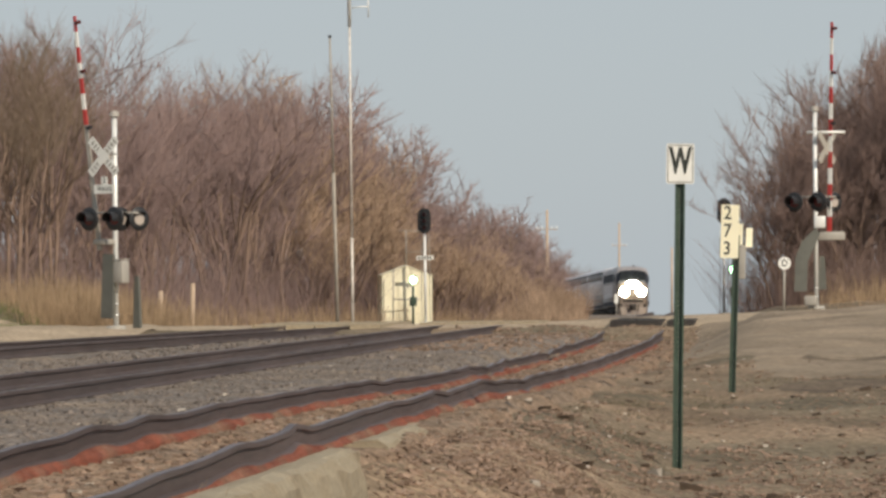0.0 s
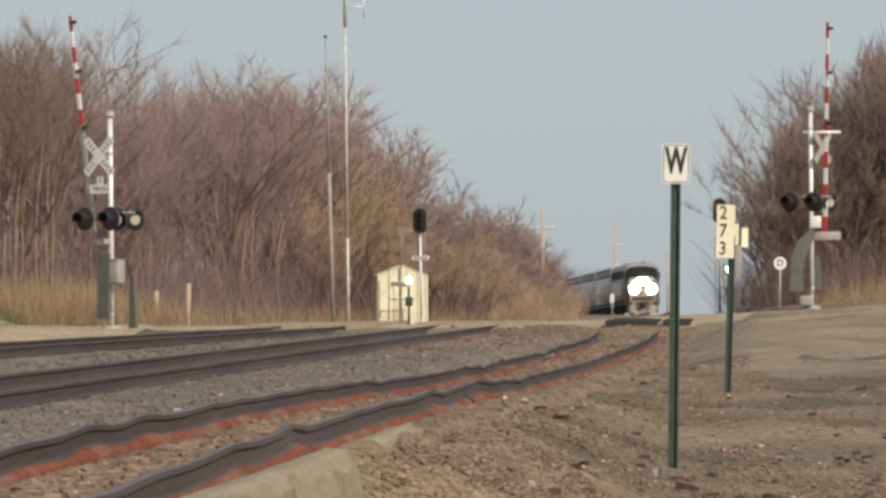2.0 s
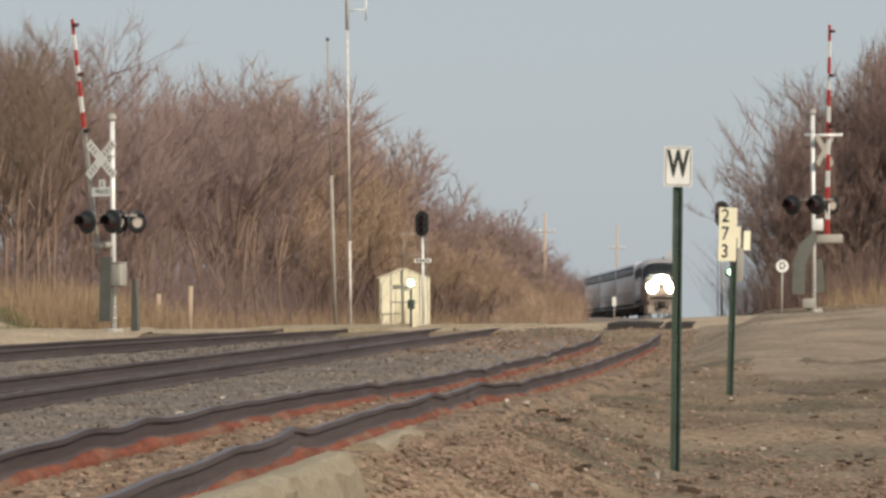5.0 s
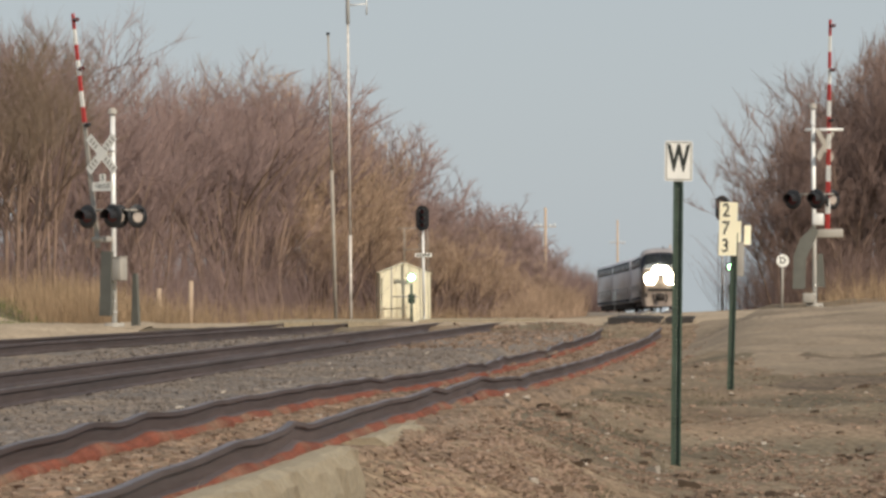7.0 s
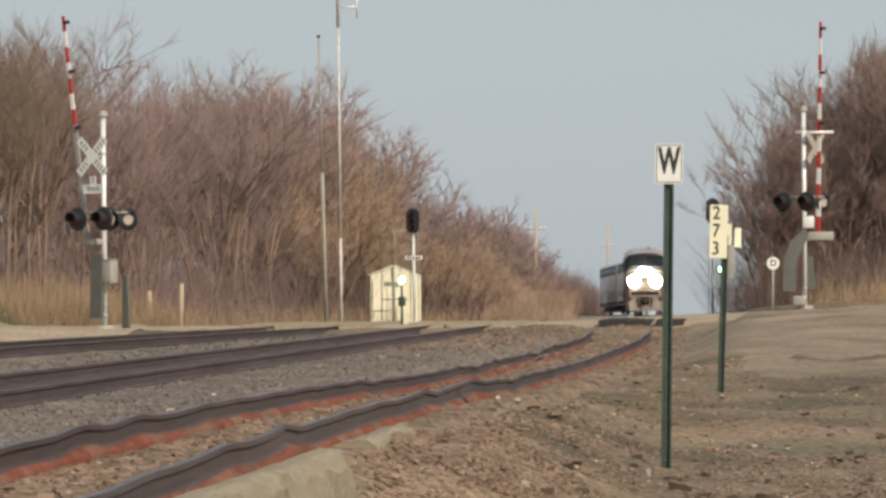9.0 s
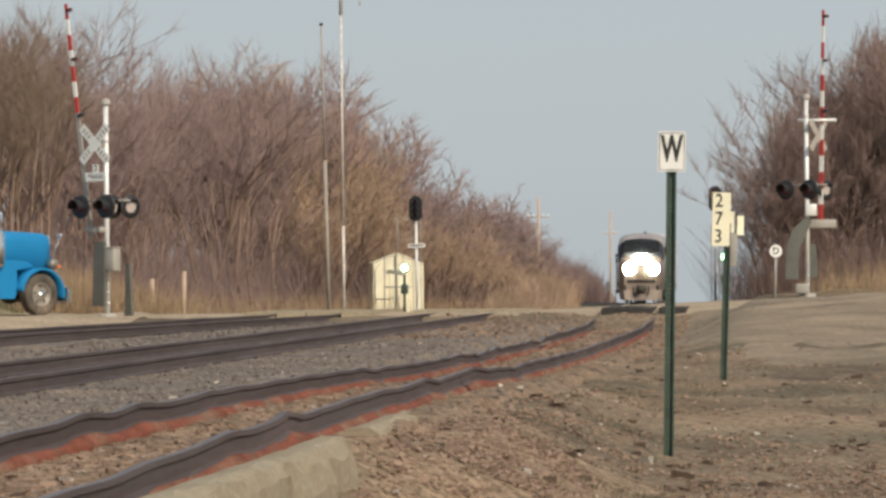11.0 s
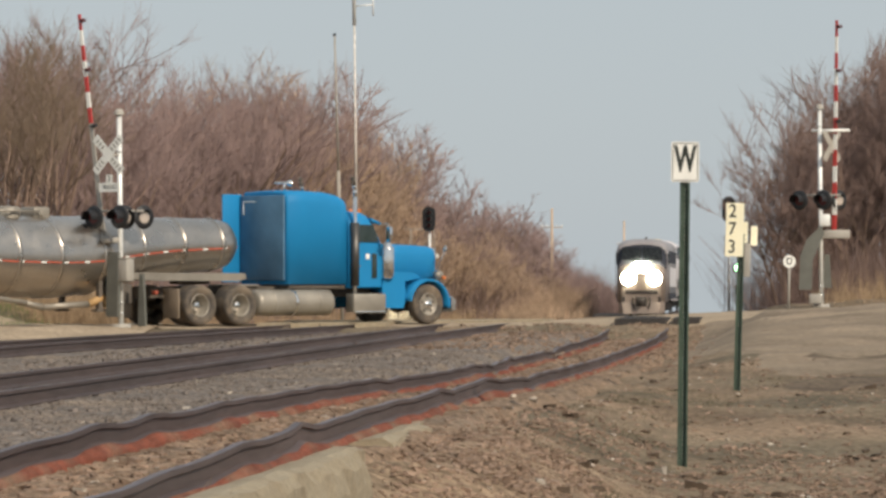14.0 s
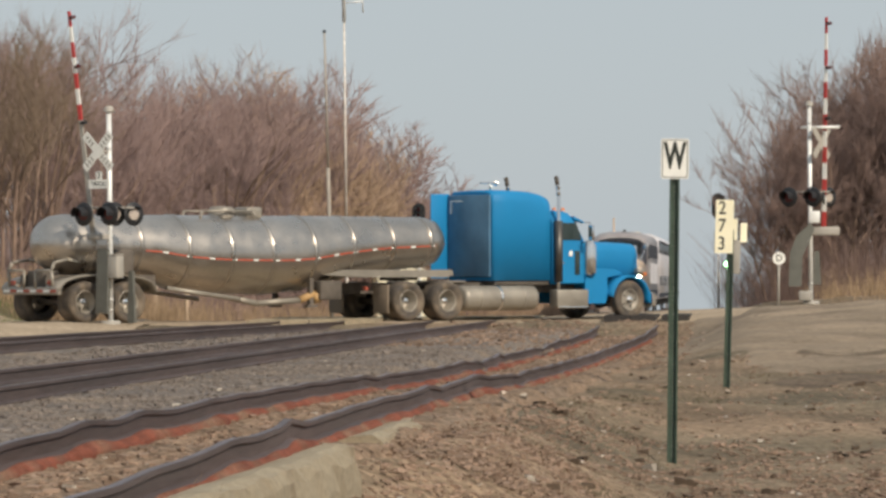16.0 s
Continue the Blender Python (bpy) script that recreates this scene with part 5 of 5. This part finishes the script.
# ---------------------------------------------------------------- the passenger train
T_GREY = paint("loco_grey", (0.215, 0.172, 0.145), 0.45, 0.1, var=0.12, scale=0.7)
T_BODY = paint("loco_side_grey", (0.31, 0.285, 0.285), 0.45, 0.15, var=0.15, scale=0.7)
T_SILVER = paint("train_silver", (0.66, 0.64, 0.66), 0.42, 0.2, var=0.12, scale=0.5)
T_BLUE = paint("train_dark_blue", (0.04, 0.043, 0.055), 0.75, var=0.1, spec=0.15)
T_BLACK = paint("under_gear", (0.035, 0.03, 0.028), 0.8, var=0.3, spec=0.2)
T_ROOF = paint("train_roof", (0.40, 0.36, 0.30), 0.55, 0.1, var=0.2)
T_GLASS = paint("train_glass", (0.012, 0.014, 0.016), 0.25, var=0.1, spec=0.25)


def hull(x, w, z0, z1, shoulder=0.55):
    """Cross outline of a rail vehicle."""
    return [(x, -w, z0), (x, -w, z1 - shoulder), (x, -w * 0.93, z1 - shoulder * 0.55), (x, -w * 0.74, z1 - shoulder * 0.2), (x, -w * 0.4, z1 - 0.03), (x, 0, z1),
            (x, w * 0.4, z1 - 0.03), (x, w * 0.74, z1 - shoulder * 0.2), (x, w * 0.93, z1 - shoulder * 0.55), (x, w, z1 - shoulder), (x, w, z0)]


def bogie(parent, x, n):
    b = part("bogie", Mesh().box(x - 1.9, x + 1.9, -1.15, -0.95, 0.42, 0.85).box(x - 1.9, x + 1.9, 0.95, 1.15, 0.42, 0.85).box(x - 0.3, x + 0.3, -1.0, 1.0, 0.5, 0.9), T_BLACK, parent, "dark wheel truck")
    for k in range(n):
        q = x - 1.3 + 2.6 * k / (n - 1)
        for side in (-0.74, 0.74):
            part("rail_wheel", Mesh().lathe([(0.001, side - 0.05), (0.44, side - 0.05), (0.46, side), (0.5, side + (0.05 if side < 0 else -0.05)), (0.001, side + 0.06)], 20, 'y', (q, 0, 0.47)), T_BLACK, b)


loco = thing("locomotive", "grey passenger diesel locomotive with bright headlights", "locomotive")
part("body", Mesh().loft([hull(-21.0, 1.48, 0.95, 4.42, 0.45), hull(-4.2, 1.48, 0.95, 4.42, 0.5), hull(-2.6, 1.46, 0.9, 4.42), hull(-1.6, 1.42, 0.85, 4.32), hull(-1.15, 1.38, 0.85, 4.1, 0.6)]), T_BODY, loco, "grey painted body")
nose = Mesh().loft([hull(-1.16, 1.37, 0.85, 4.08, 0.6), hull(-0.62, 1.34, 0.8, 3.05, 0.4), hull(-0.22, 1.27, 0.75, 2.7, 0.35), hull(-0.04, 1.15, 0.7, 2.5, 0.4), hull(0.0, 1.05, 0.7, 2.35, 0.4)])
part("nose", nose, T_GREY, loco, "sloping grey nose")
for side in (-1, 1):
    y0, y1 = (-1.12, -0.06) if side < 0 else (0.06, 1.12)
    part("windshield", Mesh().prism([(-1.03, 3.86), (-0.95, 3.90), (-0.49, 3.20), (-0.56, 3.16)], y0, y1), T_GLASS, loco, "dark windshield pane")
    part("side_window", Mesh().box(-2.7, -1.7, side * 1.47 - 0.03, side * 1.47 + 0.03, 2.95, 3.6, 0.02), T_GLASS, loco)
    part("side_stripe", Mesh().box(-20.9, -2.8, side * 1.485 - 0.012, side * 1.485 + 0.012, 3.05, 3.75), T_BLUE, loco, "dark blue upper stripe")
    part("lower_stripe", Mesh().box(-20.9, -1.8, side * 1.485 - 0.010, side * 1.485 + 0.010, 1.0, 1.35), T_BLUE, loco, "dark lower stripe")
    for k in range(8):
        part("side_grille", Mesh().box(-19.8 + 1.9 * k, -18.5 + 1.9 * k, side * 1.49 - 0.012, side * 1.49 + 0.012, 1.7, 2.8), T_SILVER, loco)
    # glowing lenses made oversized so that they merge like the lamps' glare
    part("ditch_light", Mesh().lathe([(0.001, 0.16), (0.28, 0.12), (0.40, 0.04), (0.40, -0.12)], 18, 'x', (0.0, side * 0.72, 2.18)), HEADLAMP, loco, "lower lamp, oversized to stand in for its glare")
    part("headlight", Mesh().lathe([(0.001, 0.17), (0.25, 0.13), (0.36, 0.05), (0.36, -0.3)], 18, 'x', (-0.20, side * 0.20, 2.72)), HEADLAMP, loco, "headlight, oversized to stand in for its glare")
    part("handrail", Mesh().tube([(-1.3, side * 1.5, 1.2), (-1.3, side * 1.5, 2.9)], 0.02, 6), CHROME, loco)
part("windshield_band", Mesh().loft([hull(-1.13, 1.395, 2.75, 4.07, 0.6), hull(-0.58, 1.36, 2.62, 3.08, 0.4)]), T_BLUE, loco, "dark arched mask round the windshield")
part("nose_stripe", Mesh().box(-0.02, 0.025, -0.9, 0.9, 1.28, 1.5, 0.02), T_BLACK, loco, "dark band across the nose")
part("coupler", Mesh().box(0.0, 0.7, -0.14, 0.14, 0.72, 1.02, 0.04).box(-0.02, 0.2, -0.3, 0.3, 0.6, 1.15, 0.05), T_BLACK, loco, "dark coupler and its pocket")
for side in (-1, 1):
    part("air_hose", Mesh().tube([(0.02, side * 0.45, 1.1), (0.2, side * 0.5, 0.9), (0.25, side * 0.42, 0.55), (0.1, side * 0.3, 0.4)], 0.045, 8), T_BLACK, loco)
    # black box set on the nose, painting in a recess's shade
    part("step_well", Mesh().box(-0.3, 0.03, side * 1.02 - 0.1, side * 1.02 + 0.1, 0.75, 1.15, 0.02), T_BLACK, loco, "black box standing for a shaded step recess")
part("nose_door", Mesh().box(-0.02, 0.012, -0.32, 0.32, 1.5, 2.25, 0.02), T_GREY, loco, "flush nose door")
part("pilot", Mesh().loft([[(-0.2, -1.3, 0.22), (-0.2, 1.3, 0.22), (-0.2, 1.3, 0.85), (-0.2, -1.3, 0.85)], [(0.25, -1.0, 0.20), (0.25, 1.0, 0.20), (0.1, 1.1, 0.85), (0.1, -1.1, 0.85)]], smooth=False), T_GREY, loco, "dusty snow pilot under the nose")
# black box added to darken the gap and hide the sky behind
part("underframe", rbox(-20.5, -1.4, -1.2, 1.2, 0.42, 0.95, 0.05), T_BLACK, loco, "dark box added to fill the gap under the body")
part("fuel_tank", rbox(-14, -8, -1.25, 1.25, 0.3, 0.95, 0.1), T_BLACK, loco)
part("roof_fan", Mesh().lathe([(0.6, 4.3), (0.6, 4.45), (0.001, 4.47)], 20, 'z', (-17, 0, 0)), T_ROOF, loco)
part("roof_box", rbox(-14, -9, -0.8, 0.8, 4.28, 4.47, 0.05), T_ROOF, loco)
part("horn", Mesh().lathe([(0.02, -0.4), (0.03, 0), (0.08, 0.1)], 10, 'x', (-2.4, 0.2, 4.45)).cyl((-2.6, 0.2, 4.3), (-2.6, 0.2, 4.45), 0.03, n=6), CHROME, loco)
bogie(loco, -4.5, 2)
bogie(loco, -16.5, 2)


def passenger_car():
    c = thing("passenger_car", "silver passenger car with a dark window band", "rail car", group="cars of the train")
    part("body", Mesh().loft([hull(-25.9, 1.42, 0.9, 4.5, 0.4), hull(-25.7, 1.52, 0.85, 4.55, 0.4), hull(-0.2, 1.52, 0.85, 4.55, 0.4), hull(0.0, 1.42, 0.9, 4.5, 0.4)]), T_SILVER, c, "ribbed silver body")
    for side in (-1, 1):
        part("window_band", Mesh().box(-25.5, -0.4, side * 1.525 - 0.012, side * 1.525 + 0.012, 3.42, 4.14), T_BLUE, c, "dark blue window band")
        for k in range(12):
            part("window", Mesh().box(-24.7 + 2.05 * k, -23.2 + 2.05 * k, side * 1.54 - 0.012, side * 1.54 + 0.012, 3.53, 3.98, 0.01), T_GLASS, c)
        for k in range(6):
            part("lower_window", Mesh().box(-23.6 + 3.9 * k, -22.3 + 3.9 * k, side * 1.53 - 0.012, side * 1.53 + 0.012, 1.55, 2.15, 0.01), T_GLASS, c)
        part("lower_stripe", Mesh().box(-25.5, -0.4, side * 1.526 - 0.01, side * 1.526 + 0.01, 0.92, 1.15), T_BLUE, c)
    part("diaphragm", rbox(0.0, 0.3, -0.7, 0.7, 1.0, 3.5, 0.05), T_BLACK, c)
    # same added box, blocking the sky seen under the car
    part("underframe", rbox(-25.3, -0.6, -1.2, 1.2, 0.42, 0.9, 0.05), T_BLACK, c, "dark box added to fill the gap under the body")
    bogie(c, -3.3, 2)
    bogie(c, -22.6, 2)
    return c


first = passenger_car()
cars = [first] + [copy_thing(first, pose(0, 0, 0)) for _ in range(2)]

# ---------------------------------------------------------------- crossing planks
crossing = thing("crossing_surface", "timber and concrete crossing panels between the rails", "crossing", kind="structure")


def panel(x0, x1, a0, a1, z, material, label):
    """A panel laid along the rails, its ends cut along the road; a: metres across the road."""
    pts = []
    for x, b in ((x0, a0), (x1, a0), (x1, a1), (x0, a1)):
        yc = ROAD_AT.y + (x - ROAD_AT.x) * ROAD_DIR.y / ROAD_DIR.x
        pts.append((x, yc + b))
    m = Mesh()
    m.prism(pts, z - 0.22, z, 'z')
    return part("panel", m, material, crossing, label)


OLD_PLANKS = ((-0.67, -0.02), (0.02, 0.67), (0.83, 1.55))
PANELS = ((-1.45, -0.83), *OLD_PLANKS)
for centre, height, mat, label, strips, first_row in ((-4.85, 0.11, RUBBER, "dark timber crossing plank", OLD_PLANKS, 0),
                                                      (-9.1, 0.05, CONCRETE, "pale concrete crossing panel", PANELS, 2),
                                                      (-12.75, 0.05, CONCRETE, "pale concrete crossing panel", PANELS, 0)):
    for x0, x1 in strips:
        for k in range(first_row, 5):
            panel(centre + x0, centre + x1, -4.9 + 1.96 * k, -2.96 + 1.96 * k, height + 0.012 * (k % 2), mat, label)


# ---------------------------------------------------------------- loose stones and litter
def stones(name, n, area, size, flat, height, material, label, seed, category="stones", near=1.6):
    """Many small angular stones, denser near the camera. area: x0, x1, y0, y1."""
    rng = np.random.RandomState(seed)
    x0, x1, y0, y1 = area
    x = rng.uniform(x0, x1, n)
    y = y0 + (y1 - y0) * rng.uniform(0, 1, n) ** near
    z = height(x, y)
    s = size * rng.lognormal(0, 0.38, n)
    base = np.array([(i, j, k) for k in (-1, 1) for j in (-1, 1) for i in (-1, 1)], float) * 0.5
    v = base[None] * rng.uniform(0.55, 1.15, (n, 8, 3))
    a = rng.uniform(0, 6.28, n)
    c, q = np.cos(a)[:, None], np.sin(a)[:, None]
    vx, vy, vz = v[..., 0] * 1.25, v[..., 1] * 0.85, v[..., 2] * flat
    tilt = rng.uniform(-0.35, 0.35, n)[:, None]
    vz = vz + vx * tilt * 0.7
    out = np.stack([x[:, None] + s[:, None] * (vx * c - vy * q), y[:, None] + s[:, None] * (vx * q + vy * c), z[:, None] + s[:, None] * (vz + flat * 0.22)], -1).reshape(-1, 3)
    faces = np.array([(0, 2, 3, 1), (4, 5, 7, 6), (0, 1, 5, 4), (2, 6, 7, 3), (0, 4, 6, 2), (1, 3, 7, 5)])
    f = (faces[None] + (np.arange(n) * 8)[:, None, None]).reshape(-1, 4)
    me = bpy.data.meshes.new(name)
    me.from_pydata(out.tolist(), [], f.tolist())
    me.materials.append(material)
    return tagged(new(name, me), label, category, kind="stuff")


def land(x, y):
    """Whichever surface lies on top."""
    return np.maximum(np.maximum(ground_z(x, y) + swell(x, y), np.where((x > -6.1) & (x < -2.75), old_bed_height(x, y), -9)), np.where((x > -17.2) & (x < -5.6), bed_height(x, y), -9))


stones("ballast_stones", 12000, (-8.4, -5.7, 27, 90), 0.027, 0.75, bed_height, STONE, "loose grey ballast stones between the tracks", 31)
stones("ballast_stones", 2500, (-13.0, -10.2, 58, 120), 0.04, 0.75, bed_height, STONE, "loose grey ballast stones beyond the main track", 32, near=1.0)
stones("track_litter", 9000, (-5.7, -4.0, 25, 90), 0.034, 0.55, land, CHIP, "brown stone chips and litter in the old track", 33)
stones("field_litter", 7500, (-3.5, 2.2, 36, 58), 0.038, 0.40, land, CHIP, "brown stone chips and dead leaves on the field", 34, near=1.3)
stones("field_litter", 6500, (-3.7, 1.4, 36, 53), 0.028, 0.40, land, CHIP, "fine brown chips and leaf litter beside the track", 39, near=1.2)
stones("field_litter", 1500, (-3.2, 4.0, 58, 95), 0.045, 0.35, land, CHIP, "brown litter on the far field", 35, near=1.2)
stones("track_litter", 3500, (-3.5, -2.0, 30, 46), 0.036, 0.45, land, CHIP, "brown chips on the slope beside the slab", 44, near=1.0)
stones("pale_stones", 330, (-8.4, 2.2, 28, 95), 0.036, 0.6, land, PALE_STONE, "scattered pale stones", 36)
stones("dark_clods", 160, (-3.4, 3.0, 42, 100), 0.075, 0.5, land, CLOD, "dark earth clods and bits of wood on the field", 37)
stones("crossing_litter", 4500, (-9.5, -2.6, 92, 130), 0.055, 0.45, land, CHIP, "brown litter on the approach to the crossing", 43, near=0.9)

# ---------------------------------------------------------------- what moves
def line_x(y):
    """The main line's middle: nearly straight, then a bend away."""
    return -9.1 + bend_x(y)


LINE = [(float(line_x(y)), float(y)) for y in np.arange(120, 900, 1.0)]
ALONG = np.concatenate([[0], np.cumsum([math.dist(a, b) for a, b in zip(LINE[:-1], LINE[1:])])])


def on_line(s):
    return Vector((float(np.interp(s, ALONG, [p[0] for p in LINE])), float(np.interp(s, ALONG, [p[1] for p in LINE]))))


def rail_pose(s, length):
    """A vehicle whose front stands s metres along the line from the crossing; its own x points forward."""
    a, b = on_line(s + 0.15 * length), on_line(s + 0.85 * length)
    d = (a - b).normalized()
    f = a + d * 0.15 * length
    za, zb = float(main_z(a.y)), float(main_z(b.y))
    return (Matrix.Translation((f.x, f.y, za + (za - zb) * 0.2)) @ Matrix.Rotation(math.atan2(d.y, d.x), 4, 'Z')
            @ Matrix.Rotation(-math.atan2(za - zb, 0.7 * length), 4, 'Y'))


def train_at(t):
    return 295.0 - 10.4 * t


def truck_at(t):
    """Metres of the front axle along the road, from where it stands at 16 s."""
    return float(np.interp(t, [0, 11.3, 11.7, 12, 12.5, 13, 13.5, 14, 14.5, 15, 15.5, 16],
                           [-62.4, -17.95, -16.35, -15.2, -13.2, -11.25, -9.25, -7.35, -5.5, -3.65, -1.8, 0.0]))


HUB_AT = Vector((-4.97, 130.86))       # right front hub at 16 s


def tractor(t):
    """Middle of the front axle and heading; the truck swings to its right as it crosses."""
    turn = radians(float(np.interp(t, [0, 11, 12.5, 13.5, 14.5, 15.25, 16], [49.6, 49.6, 49.4, 46.6, 45.7, 44.6, 43.2])))
    hub = HUB_AT + ROAD_DIR * truck_at(t)
    return hub + Vector((-math.sin(turn), math.cos(turn))) * 1.15, turn


def road_height(p):
    return float(road_z((p - ROAD_AT).dot(ROAD_DIR)))


def settle(p, turn, front, back):
    """Stands a vehicle on the road: its axles at x = front and x = back of its own space."""
    d = Vector((math.cos(turn), math.sin(turn)))
    zf, zb = road_height(p + d * front), road_height(p + d * back)
    slope = (zf - zb) / (front - back)
    return (Matrix.Translation((p.x, p.y, zf - slope * front)) @ Matrix.Rotation(turn, 4, 'Z') @ Matrix.Rotation(-math.atan(slope), 4, 'Y'))


def truck_pose(t):
    p, turn = tractor(t)
    return settle(p, turn, 0.0, -7.0)


def trailer_pose(t):
    p, turn = tractor(t)
    king = p - Vector((math.cos(turn), math.sin(turn))) * 7.05
    swing = radians(float(np.interp(t, [0, 12.5, 14.5, 16], [50.0, 49.5, 46.6, 43.6])))
    return settle(king + Vector((math.cos(swing), math.sin(swing))) * 7.05, swing, -7.05, -17.35)


def motions():
    times = [0.5 * k for k in range(33)]
    walk(loco, [(t, rail_pose(train_at(t), 21.0)) for t in times])
    for k, c in enumerate(cars):
        walk(c, [(t, rail_pose(train_at(t) + 21.6 + 26.6 * k, 26.0)) for t in times])
    walk(truck, [(t, truck_pose(t)) for t in times])
    for w, rest, r in spins:
        rows = []
        for k in range(161):
            rows.append((k / 10, rest @ Matrix.Rotation((truck_at(k / 10) - truck_at(0)) / r, 4, 'Y')))
        walk(w, rows)
    walk(trailer, [(t, trailer_pose(t)) for t in times])


motions()
